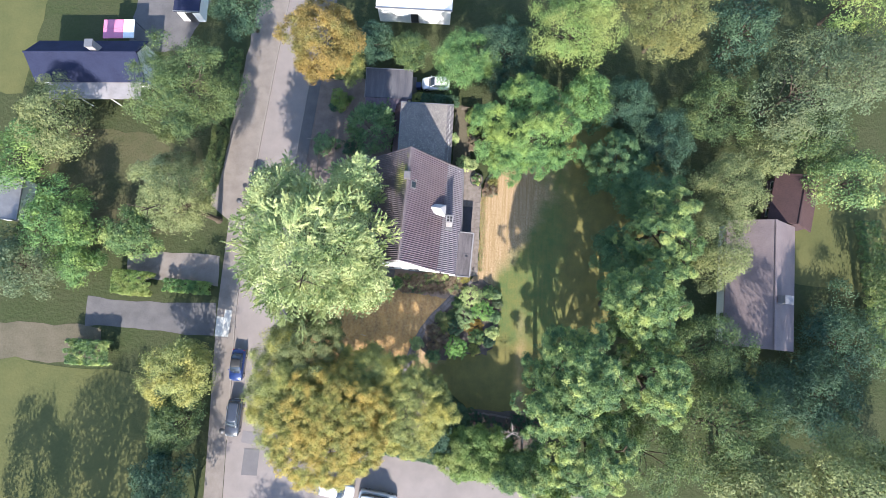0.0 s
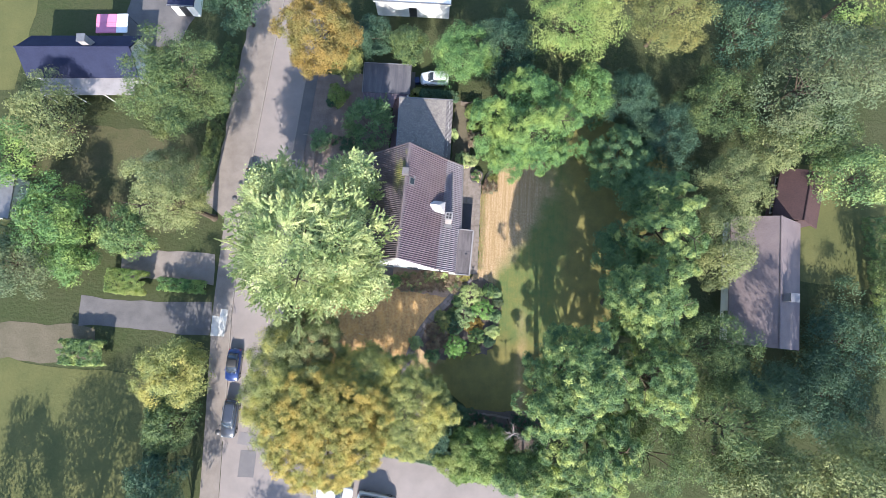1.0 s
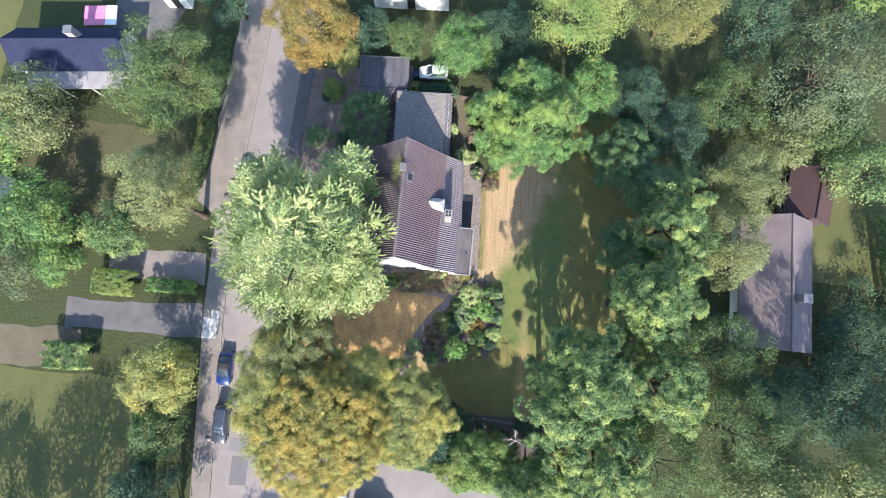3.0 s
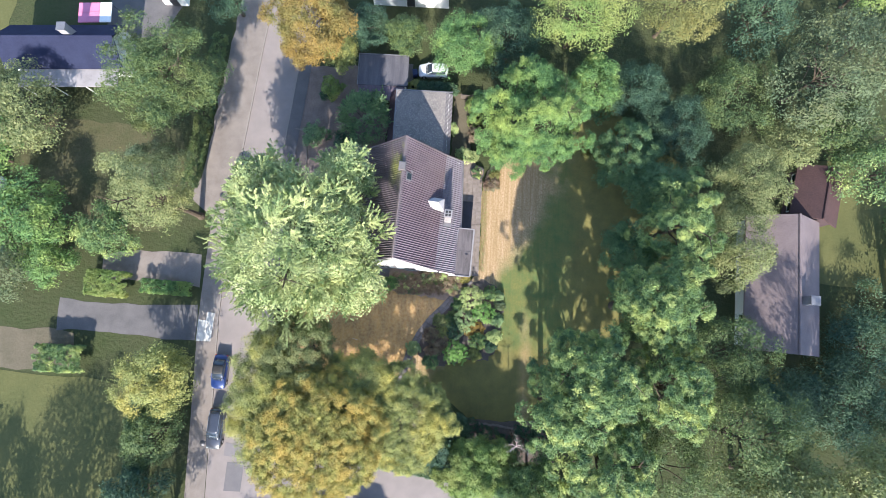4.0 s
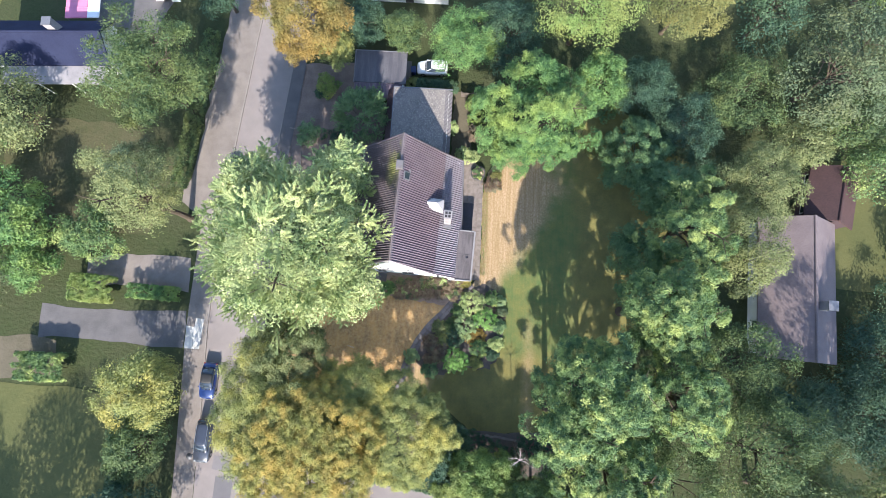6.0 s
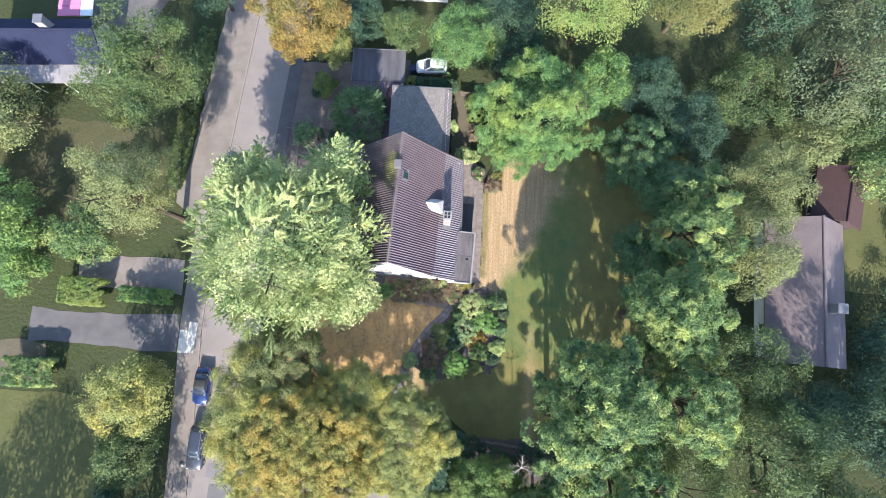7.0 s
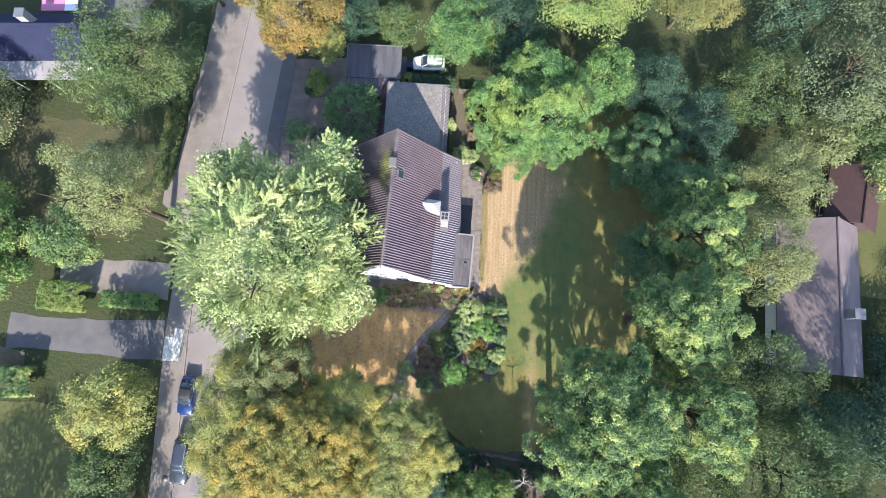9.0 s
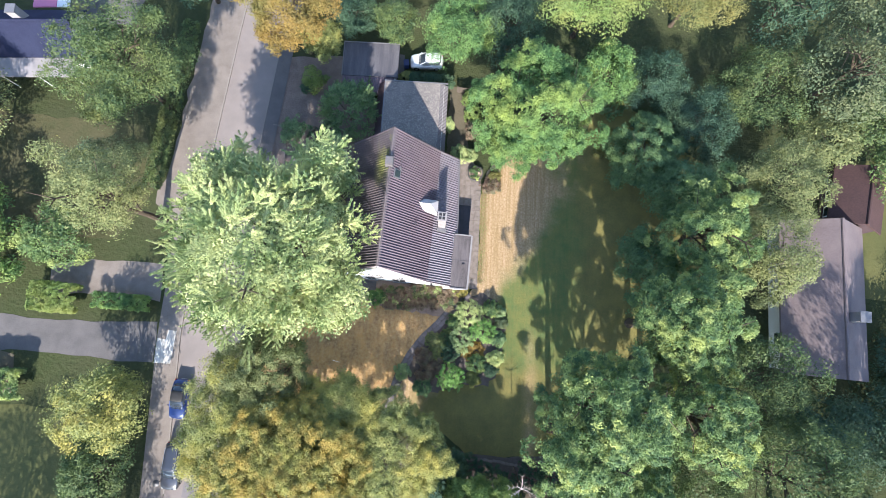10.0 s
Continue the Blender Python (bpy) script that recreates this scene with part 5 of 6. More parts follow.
low_shrub(18.8, 25.6, 2.4, 1.4, L_FIR, "rounded dark bush behind the lawn", 141)
low_shrub(17.6, 20.6, 0.5, 0.6, L_YELLOW, "clump of straw-yellow grass on the lawn", 142)
rng = np.random.default_rng(77)
for i in range(64):
    x, y = -5.2 + 0.13 * i + rng.normal() * 0.12, 3.45 + rng.uniform(-1.1, 1.05)
    shrub(x, y, rng.uniform(0.35, 0.8), rng.uniform(0.32, 0.5), rng.uniform(0.32, 0.5), (L_RUST, L_RUST, L_GREY, L_RUST, L_PALE, L_RUST, L_RUST, L_MOSS)[i % 8], "faded rusty flowering plant in the gable bed", 12, 34, 0.13, 0.2, 0.2, 200 + i, name="bed_plant", group="plants in the gable bed")
del rng


def hedge(x0, y0, x1, y1, h, w, leaf, label, seed, per=34):
    """A clipped hedge: leaves over a long box, in short stretches of one plant row."""
    rng = np.random.default_rng(seed)
    L = math.hypot(x1 - x0, y1 - y0)
    ob = empty("hedge", pose(x0, y0, 0, 0, 0, math.degrees(math.atan2(y1 - y0, x1 - x0))), label, "hedge")
    bm = bmesh.new()
    for i in range(int(L / 0.6)):
        rod(bm, (0.3 + i * 0.6, rng.normal() * 0.08, -0.05), (0.3 + i * 0.6 + rng.normal() * 0.1, rng.normal() * 0.15, h * 0.8), 0.03, 0.015, 5)
    part("stems", bm, BARK, ob)["kind"] = "stuff"
    n = int(L * (w + 2 * h) * 9)
    cen = np.stack([rng.uniform(0, L, n), rng.uniform(-w / 2, w / 2, n), rng.uniform(0.2, 1, n) ** 0.5 * h], 1)
    face = rng.uniform(0, 1, n)
    cen[face < 0.45, 2] = h * rng.uniform(0.92, 1.05, (face < 0.45).sum())
    out = np.where((face < 0.45)[:, None], np.array([0, 0, 1.0]), np.stack([np.zeros(n), np.sign(cen[:, 1]), np.full(n, 0.3)], 1))
    cen[face >= 0.45, 1] = np.sign(cen[face >= 0.45, 1]) * w / 2 * rng.uniform(0.85, 1.0, (face >= 0.45).sum())
    me = leaf_mesh("foliage", *clump_leaves(rng, cen, unit(out), 0.24 * rng.uniform(0.7, 1.3, n), int(per * 1.4), 0.17, 0.3))
    me.materials.append(leaf)
    f = new("foliage", me)
    f.parent = ob


hedge(-3.6, 27.6, 1.2, 27.4, 1.5, 1.0, L_DARK, "clipped dark green hedge behind the wing", 301)
hedge(-14.0, -15.8, 3.0, -18.0, 1.3, 1.0, L_DARK, "dark green hedge along the side street", 302, 18)
hedge(6.0, -18.7, 19.5, -20.6, 1.4, 1.1, L_DARK, "green hedge along the side street under the trees", 303, 16)
hedge(-40.5, 1.6, -35.8, 1.4, 1.8, 2.6, L_LIME, "clipped bright green hedge across the lane", 304, 48)
hedge(-34.6, 1.5, -28.8, 1.3, 1.2, 1.2, L_BRIGHT, "low bright green hedge across the lane", 305, 26)
hedge(-45.0, -7.2, -39.8, -7.2, 2.0, 2.6, L_GREEN, "square-cut green hedge by the neighbouring lawn", 306, 44)
hedge(55.0, -4.0, 54.0, 14.0, 2.5, 2.0, L_GREEN, "tall green hedge beside the far lawn", 307, 10)
hedge(-32.6, -10.5, -32.2, -32.0, 2.2, 1.4, L_DARK, "dark hedge between lawn and pavement", 308, 13)
hedge(-30.2, 13.5, -28.6, 33.0, 1.6, 1.5, L_DEEP, "loose dull green hedge beside the pavement", 309, 11)


def dead_tree():
    """A slender bleached dead tree, forking at its top."""
    ob = empty("dead_tree", Matrix.Translation((8.85, -13.3, 0)), "bleached bare dead tree among dark shrubs", "dead tree")
    rng = np.random.default_rng(5)
    bm = bmesh.new()
    rod(bm, (0.3, 0.5, -0.1), (0.05, 0.1, 6.2), 0.06, 0.035, 7)
    part("trunk", bm, BARK, ob)
    bm = bmesh.new()
    rod(bm, (0.05, 0.1, 6.15), (0.05, 0.1, 6.4), 0.05, 0.045, 7)
    for i, (an, ln) in enumerate(((1.5, 1.5), (2.6, 1.5), (-2.5, 1.2), (-0.15, 1.6), (0.6, 0.8), (3.6, 0.9))):
        p = Vector((0.05, 0.1, 6.3))
        d = Vector((math.cos(an), math.sin(an), 0.45))
        for k in range(3):
            q = p + d * ln * 0.28
            rod(bm, p, q, 0.030 - 0.008 * k, 0.022 - 0.008 * k, 6)
            for s in (-0.8, 0.8):
                e = Vector((d.x * math.cos(s) - d.y * math.sin(s), d.x * math.sin(s) + d.y * math.cos(s), 0.5))
                rod(bm, q, q + e * ln * rng.uniform(0.16, 0.36), 0.016, 0.006, 5)
            p = q
            d = (d + Vector((rng.normal() * 0.25, rng.normal() * 0.25, 0.05))).normalized()
    part("branches", bm, DEAD_WOOD, ob)


dead_tree()


# ---- vehicles ----
def loft(bm, sections):
    """Closed skin through a row of sections with equally many points each."""
    rows = [[bm.verts.new(p) for p in s] for s in sections]
    for a, b in zip(rows, rows[1:]):
        for i in range(len(a)):
            j = (i + 1) % len(a)
            bm.faces.new((a[i], a[j], b[j], b[i]))
    bm.faces.new(rows[0][::-1])
    bm.faces.new(rows[-1])
    bmesh.ops.recalc_face_normals(bm, faces=bm.faces)


def vehicle(name, m, label, colour, L=4.4, W=1.78, H=1.46, estate=True, rails=False, van=False, roof_colour=None):
    """A car, nose towards +y: body, glasshouse, roof, four wheels, lamps, mirrors."""
    v = empty(name, m, label, "van" if van else "car")
    w = W / 2
    sh = 0.95 if not van else 1.05
    hood = 0.78 if not van else 0.95
    tail = sh if estate else 0.9
    st = [(-L / 2, 0.66, 0.42, 0.62), (-L / 2 + 0.05, 0.82, 0.36, 0.74), (-L / 2 + 0.16, 0.93, 0.3, tail - 0.06), (-L / 2 + 0.4, 0.985, 0.26, tail), (-L * 0.3, 1.0, 0.22, sh), (0, 1.0, 0.2, sh), (L * 0.17, 1.0, 0.2, sh - 0.02), (L * 0.27, 0.99, 0.22, hood + 0.12), (L * 0.38, 0.965, 0.25, hood + 0.04), (L * 0.44, 0.92, 0.27, hood - 0.05), (L / 2 - 0.09, 0.80, 0.34, 0.64), (L / 2 - 0.02, 0.62, 0.40, 0.57), (L / 2, 0.45, 0.42, 0.54)]
    bm = bmesh.new()
    loft(bm, [[(-w * k, y, lo), (w * k, y, lo), (w * k * 1.0, y, lo + (hi - lo) * 0.55), (w * k * 0.94, y, hi - 0.05), (w * k * 0.82, y, hi), (0, y, hi + 0.03), (-w * k * 0.82, y, hi), (-w * k * 0.94, y, hi - 0.05), (-w * k, y, lo + (hi - lo) * 0.55)] for y, k, lo, hi in st])
    body = part("body", bm, colour, v, smooth=True)
    back = -L / 2 + (0.18 if estate else 0.4)
    front = L * 0.26 if not van else L * 0.33
    rb, rf = back + (0.18 if estate else 0.75), front - (0.85 if not van else 0.5)
    def ring(y0, y1, hw, z, n=5.0):
        """A rounded oblong in plan between y0 and y1."""
        out = []
        for i in range(28):
            c, q = math.cos(i * math.tau / 28), math.sin(i * math.tau / 28)
            out.append((hw * math.copysign(abs(c) ** (2 / n), c), (y0 + y1) / 2 + (y1 - y0) / 2 * math.copysign(abs(q) ** (2 / n), q), z))
        return out
    bm = bmesh.new()
    mid_z = (sh + H) / 2
    loft(bm, [ring(back, front, w * 0.88, sh - 0.06), ring(back + (rb - back) * 0.45, front - (front - rf) * 0.47, w * 0.83, mid_z), ring(rb, rf, w * 0.71, H - 0.05)])
    part("glasshouse", bm, DARK_GLASS, v, "dark tinted windows", True)
    bm = bmesh.new()
    loft(bm, [ring(rb - 0.03, rf + 0.03, w * 0.73, H - 0.06), ring(rb, rf, w * 0.70, H - 0.02), ring(rb + 0.12, rf - 0.12, w * 0.58, H + 0.015), ring(rb + 0.4, rf - 0.4, w * 0.35, H + 0.03)])
    roof = part("roof", bm, roof_colour or colour, v, smooth=True)
    for s in (-1, 1):
        for a, b in (((s * w * 0.86, front, sh - 0.05), (s * w * 0.7, rf, H - 0.05)), ((s * w * 0.86, back, sh - 0.05), (s * w * 0.7, rb, H - 0.05)), ((s * w * 0.87, (front + back) / 2 - 0.1, sh - 0.05), (s * w * 0.715, (rf + rb) / 2 - 0.1, H - 0.05))):
            bm = bmesh.new()
            rod(bm, a, b, 0.035, 0.03, 6)
            part("pillar", bm, colour, v)
        if rails:
            bm = bmesh.new()
            rod(bm, (s * w * 0.66, rb + 0.1, H + 0.04), (s * w * 0.66, rf - 0.2, H + 0.04), 0.02, 0.02, 6)
            part("roof_rail", bm, ALLOY, roof)
        part("mirror", boxes(((s * (w + 0.02) - 0.09, front - 0.45, sh - 0.02), (s * (w + 0.02) + 0.09, front - 0.33, sh + 0.1)), bevel=0.03), colour, v)
        part("headlamp", boxes(((s * w * 0.66 - 0.14, L / 2 - 0.26, 0.57), (s * w * 0.66 + 0.12, L / 2 - 0.1, 0.68)), bevel=0.03), CLEAR_LAMP, v)
        part("tail_lamp", boxes(((s * w * 0.78 - 0.07, -L / 2 + 0.04, 0.68), (s * w * 0.78 + 0.07, -L / 2 + 0.14, 0.88)), bevel=0.02), RED_LAMP, v)
        for y in (-L * 0.3, L * 0.31):
            bm = bmesh.new()
            rod(bm, (s * (w - 0.2), y, 0.31), (s * (w + 0.01), y, 0.31), 0.31, 0.31, 20)
            wh = part("wheel", bm, RUBBER, v)
            bm = bmesh.new()
            rod(bm, (s * (w - 0.05), y, 0.31), (s * (w + 0.02), y, 0.31), 0.2, 0.18, 12)
            part("rim", bm, ALLOY, wh)
    part("number_plate", boxes(((-0.26, L / 2 - 0.01, 0.42), (0.26, L / 2 + 0.015, 0.53))), WHITE_PAINT, v)
    part("number_plate", boxes(((-0.26, -L / 2 - 0.015, 0.5), (0.26, -L / 2 + 0.01, 0.61))), WHITE_PAINT, v)
    bm = bmesh.new()
    rod(bm, (-w * 0.5, front - 0.02, sh - 0.02), (w * 0.05, front - 0.22, sh + 0.03), 0.012, 0.01, 5)
    part("wiper", bm, BLACK, v)
    bm = bmesh.new()
    rod(bm, (w * 0.02, front - 0.02, sh - 0.02), (w * 0.55, front - 0.24, sh + 0.03), 0.012, 0.01, 5)
    part("wiper", bm, BLACK, v)
    return v


BLUE = car_paint("blue_car_paint", (0.015, 0.036, 0.14), 0.2)
GREY_BLUE = car_paint("grey_car_paint", (0.045, 0.05, 0.065), 0.2)
WHITE_CAR = car_paint("white_car_paint", (0.75, 0.76, 0.78), 0.0)
vehicle("car", pose(-24.45, -7.9, 0.05, 0, 0, 177.5), "dark blue hatchback parked at the kerb", BLUE, 3.9, 1.68, 1.45, False, roof_colour=BLACK)
vehicle("car", pose(-24.25, -14.2, 0.05, 0, 0, 177), "dark grey estate car with roof rails parked at the kerb", GREY_BLUE, 4.5, 1.78, 1.5, True, True)
vehicle("car", pose(-24.5, 14.6, 0.05, 0, 0, 179), "dark car parked under the tree by the kerb", GREY_BLUE, 4.2, 1.72, 1.47, True)
vehicle("van", pose(-6.1, -22.9, 0.05, 0, 0, -98), "white van parked on the side street", WHITE_CAR, 4.6, 1.85, 1.95, True, False, True)
vehicle("car", pose(-11.1, -22.0, 0.05, 0, 0, -98), "white car parked on the side street", WHITE_CAR, 4.3, 1.76, 1.47, True)
vehicle("car", pose(-1.9, 30.1, 0.0, 0, 0, 92), "white car parked behind the garage", WHITE_CAR, 3.7, 1.65, 1.5, True)


# ---- street lamps ----
def street_lamp(x, y, h=1.35):
    s = empty("street_lamp", Matrix.Translation((x, y, 0.08)), "short grey metal lamp post on the pavement", "street lamp", "street lamps")
    bm = bmesh.new()
    rod(bm, (0, 0, 0), (0, 0, 0.4), 0.09, 0.08, 10)
    rod(bm, (0, 0, 0.4), (0, 0, h), 0.055, 0.045, 10)
    part("post", bm, DARK_METAL, s)
    bm = bmesh.new()
    rod(bm, (0, 0, h), (0, 0, h + 0.22), 0.12, 0.26, 14)
    part("lantern", bm, CLEAR_LAMP, s)
    bm = bmesh.new()
    rod(bm, (0, 0, h + 0.22), (0, 0, h + 0.36), 0.33, 0.06, 14)
    part("hood", bm, DARK_METAL, s)


street_lamp(-25.15, -15.6)
street_lamp(-26.0, 12.6)


def edging():
    """Pale edging stones of the paved strip in the front garden."""
    root = empty("garden_edging", Matrix.Identity(4), "pale stone edging of the front garden strip", "edging", kind="structure")
    me = bpy.data.meshes.new("edge_stone")
    bm = boxes(((-0.06, 0.01, -0.05), (0.06, 0.49, 0.13)), bevel=0.012)
    bm.to_mesh(me)
    bm.free()
    me.materials.append(PAVING)
    for x0, y0, x1, y1 in ((-18.6, 21.8, -17.0, 21.7), (-17.0, 21.7, -16.9, 17.2)):
        d = Vector((x1 - x0, y1 - y0, 0))
        for k in range(int(d.length / 0.5)):
            s = new("edge_stone", me)
            s.parent = root
            s.matrix_world = Matrix.Translation(Vector((x0, y0, 0)) + d.normalized() * 0.5 * k) @ Matrix.Rotation(math.atan2(-d.x, d.y), 4, "Z")


edging()


def stake():
    ob = empty("garden_stake", Matrix.Translation((-9.0, -3.6, 0)), "thin pale wooden stake leaning on the brown lawn", "stake")
    bm = bmesh.new()
    rod(bm, (0, 0, -0.1), (-0.25, 0.3, 2.4), 0.03, 0.025, 7)
    part("pole", bm, DEAD_WOOD, ob)


stake()


# ---- far houses ----
TILE_PINK = surface("faded_roof_tiles", (0.195, 0.155, 0.155), (0.155, 0.122, 0.125), 0.5, (0.24, 0.195, 0.195), 6.0, 0.85, 0.15, 0.4, 0.02)
TILE_BLUE = surface("slate_roof", (0.026, 0.031, 0.062), (0.02, 0.023, 0.048), 0.5, (0.038, 0.043, 0.075), 6.0, 0.9, 0.06, 0.3, 0.02)
TILE_RED = surface("brown_roof_tiles", (0.075, 0.043, 0.043), (0.058, 0.036, 0.036), 0.5, (0.12, 0.07, 0.066), 6.0, 0.85, 0.2, 0.4, 0.02)
PALE_ROOF = surface("pale_flat_roof", (0.68, 0.66, 0.64), (0.55, 0.53, 0.52), 0.3, (0.74, 0.72, 0.70), 5.0, 0.85, 0.2, 0.2, 0.01)


def gabled_house(name, m, label, L, W, wall_h, ridge_h, tile, along="y", chimney=True, over=0.4, render=RENDER_WHITE):
    """A plain gabled house centred on its place: walls, roof of two thick slopes, chimney, windows, door."""
    h = empty(name, m, label, "house")
    lx, ly = (W, L) if along == "y" else (L, W)
    part("wall", boxes(((-lx / 2 + over, -ly / 2 + over, 0), (lx / 2 - over, ly / 2 - over, wall_h))), render, h)
    turn = Matrix.Identity(4) if along == "y" else Matrix.Rotation(math.pi / 2, 4, "Z")
    for s in (-1, 1):
        bm = bmesh.new()
        prism(bm, [(0, ridge_h), (s * W / 2, wall_h - 0.1), (s * W / 2, wall_h - 0.28), (0, ridge_h - 0.2)], -L / 2, L / 2)
        bm.transform(turn)
        bmesh.ops.recalc_face_normals(bm, faces=bm.faces)
        part("roof_slope", bm, tile, h)
    for s in (-1, 1):
        bm = bmesh.new()
        prism(bm, [(-W / 2 + over, wall_h), (W / 2 - over, wall_h), (0, ridge_h - 0.25)], s * (L / 2 - over), s * (L / 2 - over - 0.25))
        bm.transform(turn)
        bmesh.ops.recalc_face_normals(bm, faces=bm.faces)
        part("gable_wall", bm, render, h)
    bm = bmesh.new()
    rod(bm, turn @ Vector((0, -L / 2, ridge_h)), turn @ Vector((0, L / 2, ridge_h)), 0.14, 0.14, 8)
    part("ridge", bm, tile, h)
    if chimney:
        p = turn @ Vector((W * 0.12, -L * 0.12, 0))
        c = part("chimney", boxes(((p.x - 0.45, p.y - 0.45, wall_h), (p.x + 0.45, p.y + 0.45, ridge_h + 0.9))), CHIMNEY_STONE, h)
        part("chimney_cap", boxes(((p.x - 0.52, p.y - 0.52, ridge_h + 0.9), (p.x + 0.52, p.y + 0.52, ridge_h + 1.0)), bevel=0.02), ZINC, c)
    for s in (-1, 1):
        for k in (-0.28, 0.0, 0.28):
            p = turn @ Vector((s * (W / 2 - over + 0.01), L * k, 0))
            ex, ey = (0.05, 0.6) if along == "y" else (0.6, 0.05)
            w = part("window", boxes(((p.x - ex, p.y - ey, 0.9), (p.x + ex, p.y + ey, 2.2)), bevel=0.01), WHITE_PAINT, h)
            part("pane", boxes(((p.x - ex * (0.85 if ex > 0.1 else 1.3), p.y - ey * (0.85 if ey > 0.1 else 1.3), 1.0), (p.x + ex * (0.85 if ex > 0.1 else 1.3), p.y + ey * (0.85 if ey > 0.1 else 1.3), 2.1))), DARK_GLASS, w)
    return h


gabled_house("house", pose(39.6, 5.2, 0, 0, 0, -3), "long low house with faded pinkish roof tiles", 15.5, 8.6, 2.6, 5.4, TILE_PINK, "y")
gabled_house("outbuilding", pose(44.4, 16.0, 0, 0, 0, -12), "outbuilding with brown-red roof tiles", 6.5, 5.6, 2.3, 3.9, TILE_RED, "y", False, render=ROOF_BROWN)
slate_house = gabled_house("house", pose(-46.2, 29.6, 0, 0, 0, 3), "long house with a dark slate roof and pale veranda", 14.0, 5.6, 3.0, 5.2, TILE_BLUE, "x")
veranda = part("veranda_roof", boxes(((-5.4, -5.0, 2.55), (6.4, -2.5, 2.7)), bevel=0.02), CHIMNEY_STONE, slate_house, "pale grey veranda roof")
for x in (-5.2, -1.4, 2.4, 6.2):
    bm = bmesh.new()
    rod(bm, (x, -4.8, 0), (x, -4.8, 2.6), 0.06, 0.06, 8)
    part("post", bm, WHITE_PAINT, veranda)


def flat_house(name, m, label, lx, ly, h, roof, category="house"):
    b = empty(name, m, label, category)
    part("wall", boxes(((-lx / 2, -ly / 2, 0), (lx / 2, ly / 2, h))), RENDER_WHITE, b)
    part("roof", boxes(((-lx / 2 - 0.2, -ly / 2 - 0.2, h), (lx / 2 + 0.2, ly / 2 + 0.2, h + 0.2)), bevel=0.02), roof, b)
    for s in (-1, 1):
        part("roof_rim", boxes(((-lx / 2 - 0.25, s * (ly / 2 + 0.175) - 0.075, h + 0.2), (lx / 2 + 0.25, s * (ly / 2 + 0.175) + 0.075, h + 0.3)), bevel=0.02), ZINC, b)
    part("door", boxes(((-0.5, -ly / 2 - 0.06, 0.05), (0.5, -ly / 2 + 0.02, 2.05)), bevel=0.01), DARK_METAL, b)
    return b


flat_house("house", pose(-5.2, 42.2, 0), "flat-roofed white building behind the gardens", 9.6, 6.4, 3.2, PALE_ROOF)
flat_house("shed", pose(-35.2, 41.5, 0), "low shed with a blue-grey roof", 3.0, 8.0, 2.4, TILE_BLUE, "shed")
flat_house("shed", pose(-54.6, 11.2, 0), "low garden shed with a pale roof", 3.0, 5.0, 2.3, ZINC, "shed")


def canopy():
    c = empty("garden_canopy", pose(-43.6, 34.4, 0, 0, 0, 4), "pink and white garden canopy by the far house", "canopy")
    pink = paint("pink_canvas", (0.62, 0.20, 0.32), 0.8)
    for x0, x1, mat in ((-2.0, 0.6, pink), (0.604, 2.0, WHITE_PAINT)):
        bm = bmesh.new()
        for i in range(2):
            s = (-1, 1)[i]
            prism(bm, [(x0, 2.7), (x1, 2.7), (x1, 2.66), (x0, 2.66)], 0.0, s * 0.02)
        box(bm, (x0, -1.3, 2.5), (x1, 1.3, 2.66), 0.04)
        part("canvas", bm, mat, c)
    for sx in (-1.9, 1.9):
        for sy in (-1.2, 1.2):
            bm = bmesh.new()
            rod(bm, (sx, sy, 0), (sx, sy, 2.5), 0.04, 0.04, 8)
            part("post", bm, DARK_METAL, c)


canopy()


# ---- terrace and path ----
def flag_mesh(rng, sx, sy, h, material):
    """A worn flagstone with a slightly irregular outline."""
    bm = bmesh.new()
    pts = []
    for i, (x, y) in enumerate(((-1, -1), (1, -1), (1, 1), (-1, 1))):
        pts.append((x * sx / 2 * rng.uniform(0.9, 1.0), y * sy / 2 * rng.uniform(0.9, 1.0)))
    f = poly(bm, [(x, y, 0) for x, y in pts])
    r = bmesh.ops.extrude_face_region(bm, geom=[f])
    top = [v for v in r["geom"] if isinstance(v, bmesh.types.BMVert)]
    for v in top:
        v.co.z += h
        v.co.x *= 0.965
        v.co.y *= 0.965
    bmesh.ops.recalc_face_normals(bm, faces=bm.faces)
    me = bpy.data.meshes.new("flagstone")
    bm.to_mesh(me)
    bm.free()
    me.materials.append(material)
    return me


def flag_material(name, a, b2, c):
    m = surface(name, a, b2, 1.4, c, 9.0, 0.9, 0.2, 0.4, 0.015)
    nt = m.node_tree
    b = nt.nodes["Principled BSDF"]
    src = b.inputs["Base Color"].links[0].from_socket
    info = nt.nodes.new("ShaderNodeObjectInfo")
    r = nt.nodes.new("ShaderNodeMapRange")
    r.inputs[3].default_value, r.inputs[4].default_value = 0.0, 0.35
    nt.links.new(info.outputs["Random"], r.inputs[0])
    nt.links.new(mix_rgb(nt, r.outputs[0], src, tuple(v * 0.5 for v in a)), b.inputs["Base Color"])
    return m


FLAG = flag_material("flagstone", (0.23, 0.19, 0.17), (0.14, 0.115, 0.10), (0.30, 0.26, 0.235))
FLAG_DARK = flag_material("dark_flagstone", (0.22, 0.19, 0.185), (0.15, 0.13, 0.125), (0.30, 0.265, 0.26))


